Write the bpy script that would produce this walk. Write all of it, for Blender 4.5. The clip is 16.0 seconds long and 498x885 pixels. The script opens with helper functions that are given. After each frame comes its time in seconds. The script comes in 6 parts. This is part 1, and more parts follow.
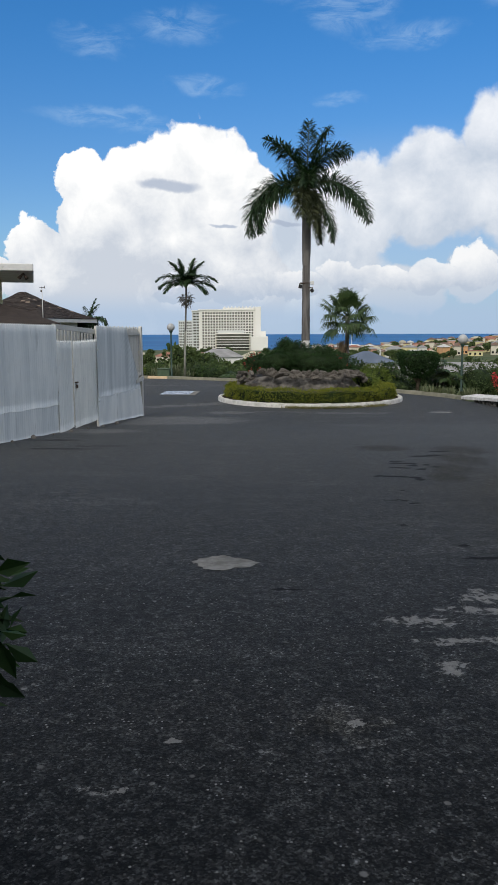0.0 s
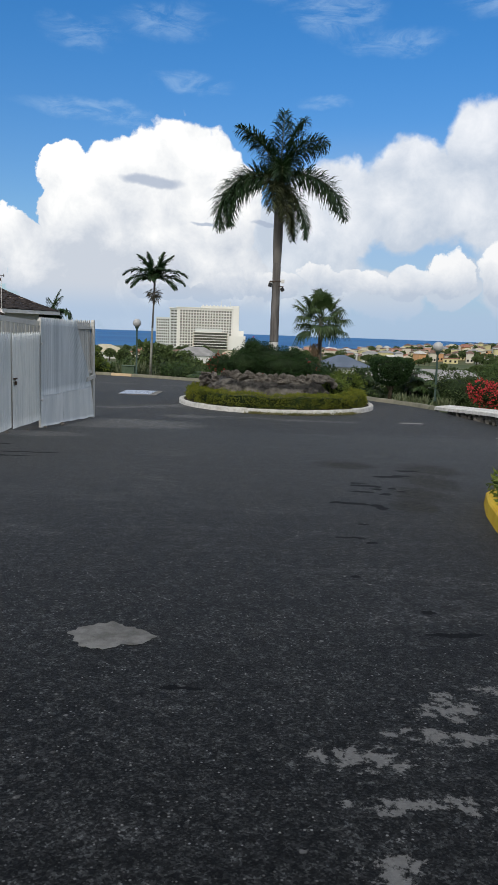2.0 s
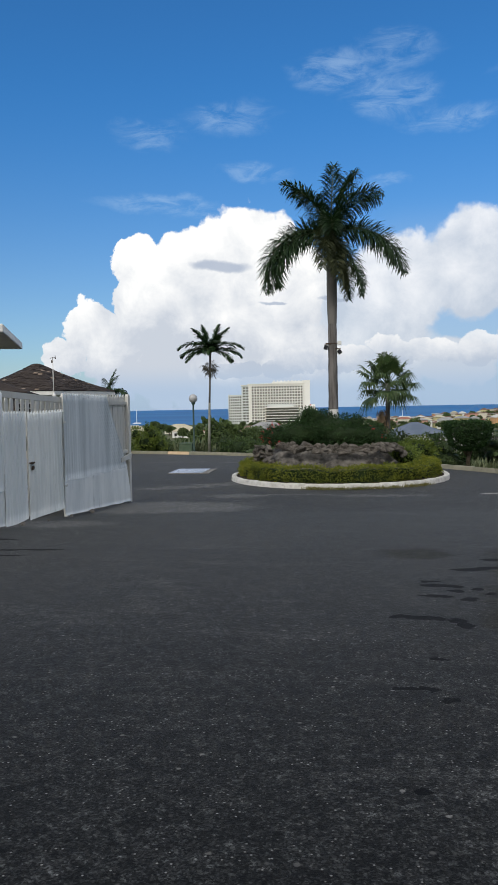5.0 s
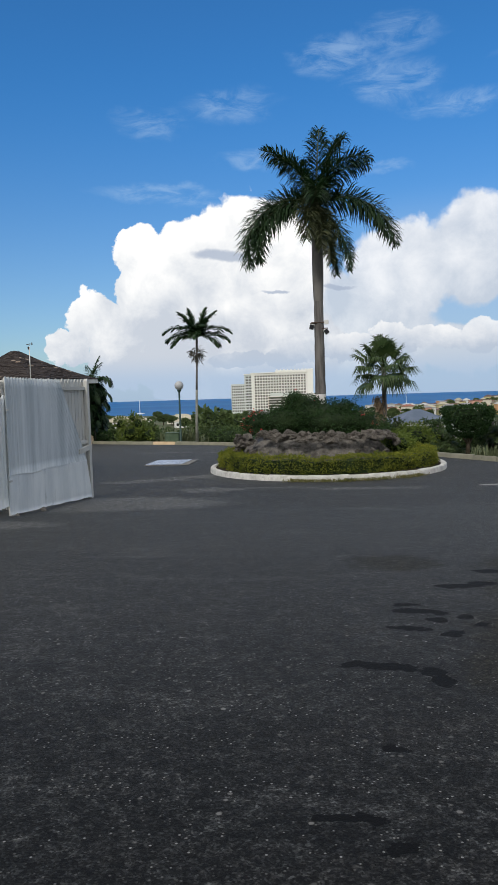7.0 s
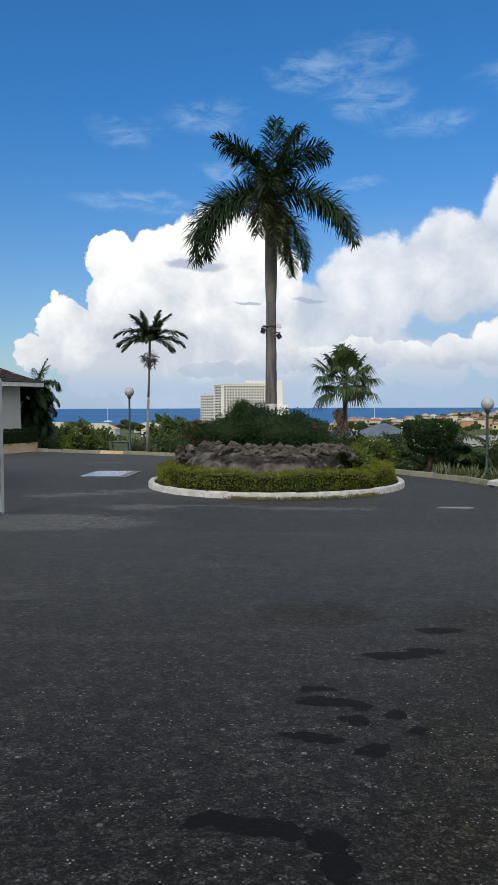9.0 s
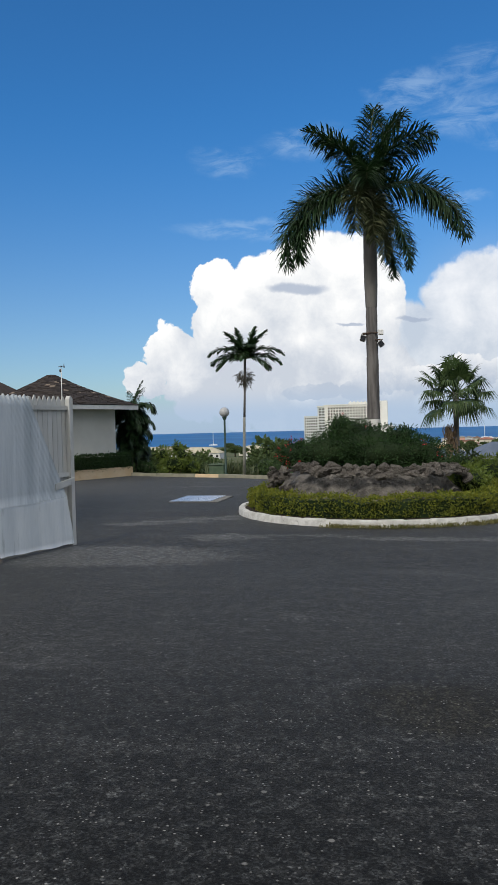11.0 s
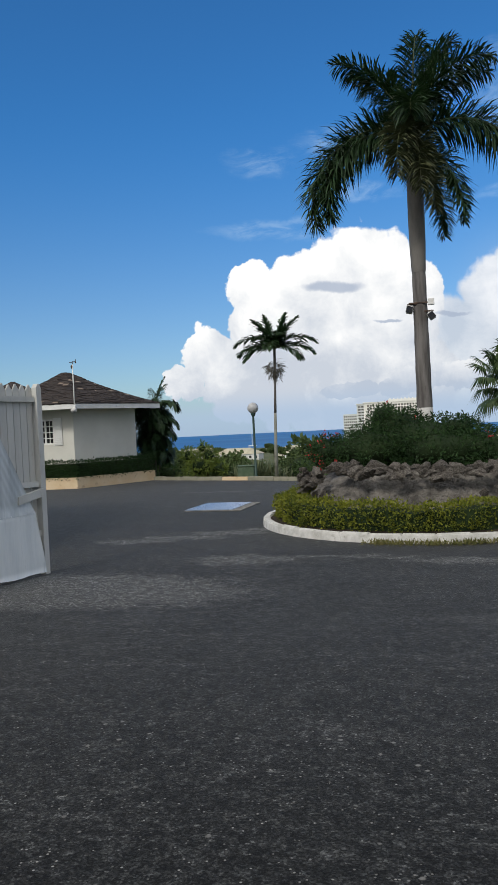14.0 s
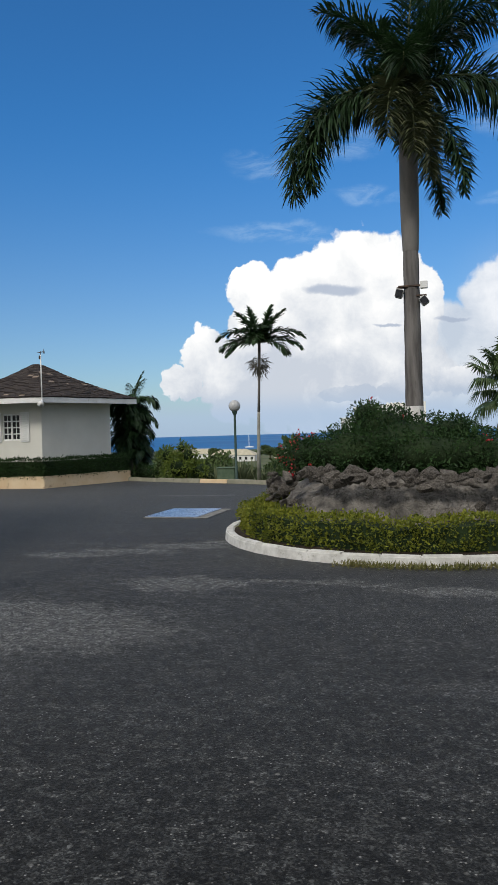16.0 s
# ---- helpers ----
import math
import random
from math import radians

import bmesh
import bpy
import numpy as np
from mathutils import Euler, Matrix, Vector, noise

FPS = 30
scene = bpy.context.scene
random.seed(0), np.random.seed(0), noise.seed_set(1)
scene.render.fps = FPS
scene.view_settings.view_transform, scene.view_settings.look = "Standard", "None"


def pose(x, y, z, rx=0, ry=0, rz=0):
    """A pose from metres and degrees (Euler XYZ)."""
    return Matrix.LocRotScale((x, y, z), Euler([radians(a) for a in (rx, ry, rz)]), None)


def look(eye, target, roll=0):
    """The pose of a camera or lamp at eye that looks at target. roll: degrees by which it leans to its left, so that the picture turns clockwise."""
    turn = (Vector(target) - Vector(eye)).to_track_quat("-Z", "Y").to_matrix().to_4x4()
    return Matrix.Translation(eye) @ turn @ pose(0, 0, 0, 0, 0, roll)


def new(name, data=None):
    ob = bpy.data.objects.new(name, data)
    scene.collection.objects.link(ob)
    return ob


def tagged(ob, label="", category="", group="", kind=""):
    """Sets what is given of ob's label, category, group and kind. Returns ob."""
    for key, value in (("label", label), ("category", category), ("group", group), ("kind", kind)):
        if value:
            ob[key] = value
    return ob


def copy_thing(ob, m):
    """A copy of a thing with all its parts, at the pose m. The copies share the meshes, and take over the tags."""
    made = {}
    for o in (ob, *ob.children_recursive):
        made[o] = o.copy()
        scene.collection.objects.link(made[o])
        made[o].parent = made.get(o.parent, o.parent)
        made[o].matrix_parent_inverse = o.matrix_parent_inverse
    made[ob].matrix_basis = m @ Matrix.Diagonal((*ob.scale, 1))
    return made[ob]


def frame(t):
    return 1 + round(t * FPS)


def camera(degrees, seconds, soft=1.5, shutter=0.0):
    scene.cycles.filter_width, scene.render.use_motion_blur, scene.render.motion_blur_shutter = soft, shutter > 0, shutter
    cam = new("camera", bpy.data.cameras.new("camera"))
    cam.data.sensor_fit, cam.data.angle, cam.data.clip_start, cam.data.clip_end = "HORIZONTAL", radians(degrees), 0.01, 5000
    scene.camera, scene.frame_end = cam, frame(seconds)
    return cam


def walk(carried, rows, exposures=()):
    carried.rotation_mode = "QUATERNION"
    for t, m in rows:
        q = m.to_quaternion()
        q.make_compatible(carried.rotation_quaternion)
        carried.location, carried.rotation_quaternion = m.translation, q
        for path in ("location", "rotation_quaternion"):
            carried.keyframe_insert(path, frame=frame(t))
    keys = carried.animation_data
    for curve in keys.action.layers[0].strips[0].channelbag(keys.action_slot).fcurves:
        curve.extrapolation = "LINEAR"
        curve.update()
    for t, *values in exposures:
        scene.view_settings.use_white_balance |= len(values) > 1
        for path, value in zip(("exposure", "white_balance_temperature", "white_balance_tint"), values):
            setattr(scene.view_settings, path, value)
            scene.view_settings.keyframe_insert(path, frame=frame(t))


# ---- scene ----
cam = camera(36.7, 16.0)
PATH = [
    (0, (0.284, 0.49, 1.495), (0.241, 2.468, 1.202), -0.2),
    (0.5, (0.36, 0.924, 1.496), (0.333, 2.896, 1.167), -0.9),
    (1, (0.495, 1.251, 1.509), (0.54, 3.23, 1.223), -0.4),
    (1.5, (0.584, 1.571, 1.494), (0.609, 3.551, 1.217), 1.3),
    (2, (0.676, 1.927, 1.496), (0.701, 3.906, 1.203), 2.0),
    (2.5, (0.706, 2.227, 1.464), (0.678, 4.201, 1.146), 2.7),
    (3, (0.732, 2.539, 1.472), (0.707, 4.514, 1.16), 0.7),
    (3.5, (0.785, 2.862, 1.42), (0.728, 4.852, 1.222), 0.3),
    (4, (0.838, 3.253, 1.37), (0.719, 5.246, 1.264), -0.0),
    (4.2, (0.893, 3.448, 1.355), (0.762, 5.441, 1.256), -0.2),
    (6.3, (1.54, 5.478, 1.232), (1.312, 7.463, 1.13), -1.9),
    (6.5, (1.574, 5.632, 1.207), (1.396, 7.621, 1.093), -1.7),
    (7, (1.658, 6.011, 1.204), (1.469, 7.998, 1.078), -1.7),
    (7.5, (1.847, 6.494, 1.199), (1.785, 8.489, 1.07), -1.2),
    (8, (1.977, 6.88, 1.174), (1.887, 8.875, 1.056), -1.0),
    (8.5, (2.095, 7.312, 1.174), (2.011, 9.309, 1.086), -0.9),
    (9, (2.149, 7.745, 1.132), (2.043, 9.74, 1.033), -0.2),
    (9.5, (2.189, 8.182, 1.142), (2.035, 10.175, 1.066), -0.5),
    (10, (2.228, 8.653, 1.091), (1.903, 10.626, 1.049), -1.2),
    (10.2, (2.21, 8.835, 1.051), (1.843, 10.801, 1.017), -0.9),
    (12.3, (2.072, 10.706, 1.006), (1.694, 12.67, 0.966), -2.4),
    (12.5, (2.039, 10.904, 1.009), (1.658, 12.867, 0.987), -2.7),
    (13, (1.982, 11.383, 0.96), (1.589, 13.344, 0.925), -3.2),
    (13.5, (1.883, 11.871, 0.95), (1.402, 13.812, 0.925), -3.5),
    (14, (1.877, 12.387, 0.895), (1.394, 14.327, 0.864), -2.8),
    (14.5, (1.848, 12.839, 0.888), (1.327, 14.77, 0.862), -2.5),
    (15, (1.895, 13.308, 0.854), (1.386, 15.242, 0.831), -1.7),
    (15.5, (1.917, 13.739, 0.852), (1.4, 15.671, 0.841), -1.0),
    (16, (1.982, 14.274, 0.82), (1.506, 16.217, 0.792), -1.6),
]
walk(cam, [(t, look(eye, target, roll)) for t, eye, target, roll in PATH])

# ---- world, sun ----
SUN_EL, SUN_AZ = radians(38), radians(200)      # azimuth clockwise from +y
world = bpy.data.worlds.new("sky")
scene.world = world
world.use_nodes = True


class Nodes:
    """Short calls for node trees."""

    def __init__(self, tree):
        self.t = tree
        tree.nodes.clear()

    def add(self, kind):
        return self.t.nodes.new(kind)

    def link(self, a, b):
        self.t.links.new(a, b)

    def put(self, sock, v):
        if isinstance(v, bpy.types.NodeSocket):
            self.link(v, sock)
        else:
            sock.default_value = v

    def m(self, op, a, b=0.0, c=0.0, clamp=False):
        n = self.add("ShaderNodeMath")
        n.operation, n.use_clamp = op, clamp
        for s, v in zip(n.inputs, (a, b, c)):
            self.put(s, v)
        return n.outputs[0]

    def step(self, x, lo, hi):
        n = self.add("ShaderNodeMapRange")
        n.interpolation_type = "SMOOTHSTEP"
        for s, v in zip(n.inputs, (x, lo, hi, 0.0, 1.0)):
            self.put(s, v)
        return n.outputs[0]

    def mix(self, f, a, b):
        n = self.add("ShaderNodeMix")
        n.data_type = "RGBA"
        self.put(n.inputs[0], f)
        for s, v in ((n.inputs[6], a), (n.inputs[7], b)):
            self.put(s, (*v, 1.0) if isinstance(v, tuple) and len(v) == 3 else v)
        return n.outputs[2]

    def noise(self, vec, scale, detail=4.0, rough=0.55, colour=False, distort=0.0):
        n = self.add("ShaderNodeTexNoise")
        if vec is not None:
            self.link(vec, n.inputs["Vector"])
        n.inputs["Scale"].default_value, n.inputs["Detail"].default_value = scale, detail
        n.inputs["Roughness"].default_value, n.inputs["Distortion"].default_value = rough, distort
        return n.outputs[1 if colour else 0]

    def xyz(self, vec):
        n = self.add("ShaderNodeSeparateXYZ")
        self.link(vec, n.inputs[0])
        return n.outputs


def make_sky():
    k = Nodes(world.node_tree)
    sky = k.add("ShaderNodeTexSky")
    sky.sky_type, sky.sun_disc, sky.sun_elevation, sky.sun_rotation = "NISHITA", False, SUN_EL, SUN_AZ
    sky.altitude, sky.air_density, sky.dust_density, sky.ozone_density = 0.0, 1.0, 0.6, 2.5
    d = k.add("ShaderNodeTexCoord").outputs["Generated"]
    x, y, z = k.xyz(d)
    warp = k.xyz(k.noise(d, 9.0, 7.0, 0.6, colour=True))
    u0 = k.m("MULTIPLY", k.m("ARCTAN2", x, y), 57.2958)
    v0 = k.m("MULTIPLY", k.m("ARCSINE", z), 57.2958)
    u = k.m("ADD", u0, k.m("MULTIPLY", k.m("SUBTRACT", warp[0], 0.5), 6.0))
    v = k.m("ADD", v0, k.m("MULTIPLY", k.m("SUBTRACT", warp[1], 0.5), 5.0))

    def blob(uu, vv, a, b, ra, rb):
        p = k.m("POWER", k.m("DIVIDE", k.m("SUBTRACT", uu, a), ra), 2.0)
        q = k.m("POWER", k.m("DIVIDE", k.m("SUBTRACT", vv, b), rb), 2.0)
        return k.m("SUBTRACT", 1.0, k.m("ADD", p, q))

    def heap(rows, uu, vv):
        f = None
        for r in rows:
            g = blob(uu, vv, *r)
            f = g if f is None else k.m("MAXIMUM", f, g)
        return f
    left = [(-4.8, 9.0, 5.2, 5.6), (-9.6, 8.6, 4.2, 4.6), (-13.6, 9.4, 2.4, 3.6), (-16.2, 5.2, 2.6, 2.4), (-18.8, 3.2, 1.6, 1.4), (-2.0, 8.5, 3.4, 4.4), (-8, 3.5, 11, 4.5)]
    right = [(18.0, 11.0, 5.0, 5.6), (12.0, 10.0, 5.0, 4.2), (7.0, 8.6, 4.6, 4.0), (25, 13, 6, 8), (14.9, 4.2, 1.8, 2.6), (10.0, 3.0, 4.0, 2.4), (20.0, 4.4, 4.5, 3.0), (2.0, 4.0, 9.0, 5.0), (30, 5, 9, 5)]
    def lobes(scale):
        n = k.add("ShaderNodeTexVoronoi")
        n.feature = "SMOOTH_F1"
        k.link(d, n.inputs["Vector"])
        n.inputs["Scale"].default_value, n.inputs["Smoothness"].default_value = scale, 0.35
        return k.m("SUBTRACT", 0.45, n.outputs["Distance"])
    lobe_a, lobe_b, lobe_c = lobes(20.0), lobes(48.0), lobes(105.0)
    knobs = k.m("ADD", k.m("MULTIPLY", lobe_a, 0.42), k.m("ADD", k.m("MULTIPLY", lobe_b, 0.28), k.m("MULTIPLY", lobe_c, 0.08)))
    f_l, f_r = k.m("ADD", heap(left, u, v), knobs), k.m("ADD", heap(right, u, v), k.m("MULTIPLY", knobs, 0.8))
    m_l, m_r = k.step(f_l, 0.02, 0.16), k.step(f_r, -0.02, 0.32)
    # cloud decks behind and overhead, out of which the local light comes
    n_big = k.noise(d, 2.2, 6.0, 0.6)
    m_far = k.m("MULTIPLY", k.step(n_big, 0.26, 0.44), k.m("MAXIMUM", k.step(y, 0.30, -0.15), k.step(z, 0.56, 0.74)))
    # inside shading of the heaps
    puff = k.noise(d, 17.0, 9.0, 0.66, distort=0.25)
    soft = k.noise(d, 5.0, 4.0, 0.5)
    lit = k.m("ADD", k.m("MULTIPLY", k.m("SUBTRACT", puff, 0.5), 1.9), k.m("ADD", k.m("MULTIPLY", k.m("SUBTRACT", soft, 0.5), 2.0), k.m("ADD", 0.52, k.m("MULTIPLY", lobe_a, 0.7))))
    lit_l = k.m("ADD", lit, k.m("SUBTRACT", k.m("MULTIPLY", k.m("SUBTRACT", v0, 7.0), 0.11), k.m("MULTIPLY", k.m("SUBTRACT", u0, -9.0), 0.03)), clamp=True)
    lit_r = k.m("ADD", lit, k.m("MULTIPLY", k.m("SUBTRACT", v0, 11.0), 0.06), clamp=True)
    white, grey = (1.04, 1.04, 1.03), (0.60, 0.65, 0.73)
    c_l, c_r = k.mix(lit_l, grey, white), k.mix(lit_r, (0.58, 0.64, 0.73), (0.95, 0.96, 0.98))
    base = k.add("ShaderNodeVectorMath")
    base.operation = "SCALE"
    k.link(sky.outputs[0], base.inputs[0])
    base.inputs["Scale"].default_value = 0.10
    # clear air: deep blue aloft, paler towards the sea
    blue = k.add("ShaderNodeVectorMath")
    blue.operation = "MULTIPLY"
    k.link(base.outputs[0], blue.inputs[0])
    k.link(k.mix(k.step(v0, 1.0, 24.0), SKY_LOW, SKY_HIGH), blue.inputs[1])
    stretch = k.add("ShaderNodeMapping")
    k.link(d, stretch.inputs[0])
    stretch.inputs["Scale"].default_value = (1.0, 1.0, 3.2)
    wisp = k.noise(stretch.outputs[0], 6.0, 9.0, 0.62, distort=0.5)
    wisps = [(-11.6, 19.4, 3.1, 1.1), (-5.7, 20.6, 3.5, 1.4), (1.5, 23.1, 3.1, 1.3), (6.4, 24.4, 3.1, 1.4), (5.9, 21.5, 3.3, 1.6), (10.1, 19.8, 3.5, 0.9), (-11.6, 14.6, 5.1, 0.7), (5.2, 16.1, 2.1, 0.5), (-4.0, 16.8, 3.0, 0.6), (17.0, 22.0, 4.0, 1.2)]
    f_w = k.m("ADD", heap(wisps, k.m("ADD", u0, k.m("MULTIPLY", k.m("SUBTRACT", warp[2], 0.5), 5.0)), k.m("ADD", v0, k.m("MULTIPLY", k.m("SUBTRACT", warp[0], 0.5), 3.0))), k.m("MULTIPLY", k.m("SUBTRACT", wisp, 0.5), 3.2))
    tuft = k.noise(stretch.outputs[0], 17.0, 9.0, 0.68, distort=0.7)
    m_w = k.m("MULTIPLY", k.step(f_w, -0.5, 1.3), k.step(tuft, 0.36, 0.68))
    c = k.mix(k.m("MULTIPLY", m_w, 0.36), blue.outputs[0], (0.52, 0.70, 0.90))
    c = k.mix(k.m("MULTIPLY", m_far, 0.95), c, k.mix(n_big, (1.0, 0.98, 0.95), (0.62, 0.63, 0.65)))
    c = k.mix(k.m("MULTIPLY", k.m("MULTIPLY", k.step(u0, 1.0, 7.0), k.step(v0, 15.0, 8.0)), 0.65), c, (0.36, 0.50, 0.71))
    c = k.mix(k.m("MULTIPLY", m_r, 0.92), c, c_r)
    c = k.mix(m_l, c, c_l)
    # a row of low heaps with flat dark bases
    low = [(14.8, 4.9, 1.4, 2.0), (12.2, 4.0, 1.9, 1.5), (8.8, 3.9, 2.0, 1.2), (5.6, 3.7, 2.0, 1.3), (18.5, 4.8, 2.4, 2.2), (23.5, 5.2, 3.0, 2.6), (1.8, 3.5, 2.2, 1.1), (-2.0, 3.3, 2.4, 0.9), (-6.5, 3.1, 2.2, 0.8), (29, 5, 4, 2)]
    f_low = k.m("ADD", heap(low, u, v), k.m("MULTIPLY", knobs, 1.0))
    lit_low = k.m("ADD", k.m("MULTIPLY", k.m("SUBTRACT", v0, 2.9), 0.42), k.m("MULTIPLY", k.m("SUBTRACT", puff, 0.5), 1.6), clamp=True)
    c = k.mix(k.m("MULTIPLY", k.step(f_low, 0.0, 0.2), 0.9), c, k.mix(lit_low, (0.50, 0.57, 0.68), (0.98, 0.98, 0.98)))
    # haze low over the sea
    c = k.mix(k.m("MULTIPLY", k.step(v0, 3.4, 0.9), 0.8), c, (0.41, 0.545, 0.73))
    # small dark scraps before the bright heap
    scraps = heap([(-7.0, 10.4, 2.5, 0.55), (-3.0, 7.5, 1.3, 0.16), (1.6, 7.6, 1.6, 0.2)], k.m("ADD", u0, k.m("MULTIPLY", k.m("SUBTRACT", warp[2], 0.5), 4.0)), k.m("ADD", v0, k.m("MULTIPLY", k.m("SUBTRACT", warp[1], 0.5), 2.2)))
    c = k.mix(k.m("MULTIPLY", k.step(scraps, 0.0, 0.8), 0.8), c, (0.40, 0.47, 0.60))
    bg = k.add("ShaderNodeBackground")
    k.link(c, bg.inputs[0])
    bg.inputs[1].default_value = 1.0
    k.link(bg.outputs[0], k.add("ShaderNodeOutputWorld").inputs[0])


SKY_LOW, SKY_HIGH = (0.71, 0.87, 1.04), (0.31, 0.88, 1.34)
make_sky()
sun_data = bpy.data.lights.new("sun", "SUN")
sun_data.energy, sun_data.angle, sun_data.color = 1.7, radians(12), (1.0, 0.95, 0.87)
sun = new("sun", sun_data)
sun.matrix_world = look((30 * math.sin(SUN_AZ), 30 * math.cos(SUN_AZ), 30 * math.tan(SUN_EL)), (0, 0, 0))


# ---- materials ----
def material(name, c1, c2, scale=4.0, fine=60.0, rough=0.75, bump=0.2, metal=0.0, spec=0.3, grain=0.25, island=0.0, leafy=0.0, stretch=(1, 1, 1), pieces=0.0, dirt=None, relief=0.02):
    """A surface of two colours mixed by large stains and a fine grain, with relief; leafy lets light through; pieces varies it by object."""
    mat = bpy.data.materials.new(name)
    mat.use_nodes = True
    k = Nodes(mat.node_tree)
    co = k.add("ShaderNodeTexCoord").outputs["Object"]
    mp = k.add("ShaderNodeMapping")
    k.link(co, mp.inputs[0])
    mp.inputs["Scale"].default_value = stretch
    big, small = k.noise(mp.outputs[0], scale, 5.0, 0.6), k.noise(mp.outputs[0], fine, 3.0, 0.6)
    f = k.step(big, 0.3, 0.7)
    f = k.m("ADD", f, k.m("MULTIPLY", k.m("SUBTRACT", small, 0.5), 2 * grain), clamp=True)
    if island:
        r = k.add("ShaderNodeNewGeometry").outputs["Random Per Island"]
        f = k.m("ADD", k.m("MULTIPLY", f, 1 - island), k.m("MULTIPLY", r, island), clamp=True)
    if pieces:
        r = k.add("ShaderNodeObjectInfo").outputs["Random"]
        f = k.m("ADD", k.m("MULTIPLY", f, 1 - pieces), k.m("MULTIPLY", r, pieces), clamp=True)
    c = k.mix(f, c1, c2)
    if dirt:
        spots = k.noise(mp.outputs[0], scale * 2.7, 8.0, 0.7)
        c = k.mix(k.m("MULTIPLY", k.step(spots, 0.56, 0.72), 0.8), c, dirt)
    p = k.add("ShaderNodeBsdfPrincipled")
    k.put(p.inputs["Base Color"], c)
    k.put(p.inputs["Roughness"], k.m("ADD", rough - 0.08, k.m("MULTIPLY", small, 0.16), clamp=True))
    p.inputs["Metallic"].default_value, p.inputs["Specular IOR Level"].default_value = metal, spec
    if bump:
        b = k.add("ShaderNodeBump")
        b.inputs["Strength"].default_value, b.inputs["Distance"].default_value = bump, relief
        k.put(b.inputs["Height"], k.m("ADD", small, k.m("MULTIPLY", big, 0.6)))
        k.link(b.outputs[0], p.inputs["Normal"])
    out, shade = k.add("ShaderNodeOutputMaterial"), p.outputs[0]
    if leafy:
        tr, mx = k.add("ShaderNodeBsdfTranslucent"), k.add("ShaderNodeMixShader")
        k.put(tr.inputs[0], c)
        mx.inputs[0].default_value = leafy
        k.link(shade, mx.inputs[1]), k.link(tr.outputs[0], mx.inputs[2])
        shade = mx.outputs[0]
    k.link(shade, out.inputs[0])
    return mat


PAINT_SPOTS = [(1.22, 4.75, 0.26, 0.13), (1.70, 5.22, 0.17, 0.15), (1.62, 4.93, 0.25, 0.10), (1.28, 4.42, 0.19, 0.08), (1.52, 4.45, 0.13, 0.06), (1.22, 4.06, 0.10, 0.15), (2.0, 5.45, 0.14, 0.09), (0.68, 3.49, 0.09, 0.05), (-0.3, 2.95, 0.10, 0.03), (-0.1, 3.3, 0.05, 0.03)]
STAIN_SPOTS = [(1.88, 10.54, 0.10, 0.035), (2.02, 10.50, 0.12, 0.05), (2.14, 10.45, 0.06, 0.04), (2.28, 10.40, 0.07, 0.05), (2.34, 10.24, 0.05, 0.07), (2.24, 11.36, 0.13, 0.035), (2.36, 11.30, 0.05, 0.03), (2.39, 11.84, 0.16, 0.05), (2.30, 12.04, 0.07, 0.04), (2.54, 11.78, 0.06, 0.05), (2.48, 11.58, 0.07, 0.04), (2.72, 11.65, 0.05, 0.05), (2.78, 11.44, 0.05, 0.04),
               (2.54, 11.19, 0.06, 0.045), (2.85, 12.74, 0.18, 0.05), (3.06, 12.85, 0.12, 0.05), (3.3, 13.4, 0.14, 0.06), (1.72, 8.7, 0.13, 0.02), (1.9, 8.55, 0.05, 0.03), (1.95, 9.3, 0.05, 0.03), (1.6, 7.4, 0.035, 0.03), (1.95, 6.6, 0.035, 0.04), (2.0, 6.2, 0.15, 0.03), (0.42, 5.35, 0.07, 0.015), (-3.4, 13.8, 0.6, 0.05), (-2.8, 14.3, 0.4, 0.04), (-4.0, 15.4, 0.5, 0.06)]
DUST_SPOTS = [(2.75, 10.5, 0.3, 0.5), (3.0, 11.3, 0.35, 0.6), (3.4, 12.4, 0.45, 0.8), (3.7, 13.6, 0.5, 0.7), (2.4, 13.9, 0.5, 0.5), (0.66, 3.47, 0.22, 0.12)]
WORN_SPOTS = [(0.70, 3.50, 0.17, 0.12), (-3.0, 23.9, 0.7, 0.20), (-2.3, 24.3, 0.75, 0.24), (-1.6, 24.8, 0.65, 0.22), (-1.1, 25.2, 0.4, 0.14), (-0.7, 22.15, 0.7, 0.40), (0.5, 22.4, 0.5, 0.13), (1.2, 22.3, 0.5, 0.10), (2.6, 22.0, 1.2, 0.2), (-4.2, 33.4, 1.1, 0.2), (-1.6, 33.0, 0.9, 0.2), (-2.6, 20.2, 2.4, 0.9), (-4.0, 17.4, 1.4, 0.5)]
WET_SPOTS = [(-3.0, 25.6, 1.9, 0.6), (-1.6, 22.8, 1.6, 0.22), (0.5, 22.8, 1.8, 0.3), (-2.6, 27.2, 1.2, 0.5), (3.4, 22.6, 1.6, 0.25)]


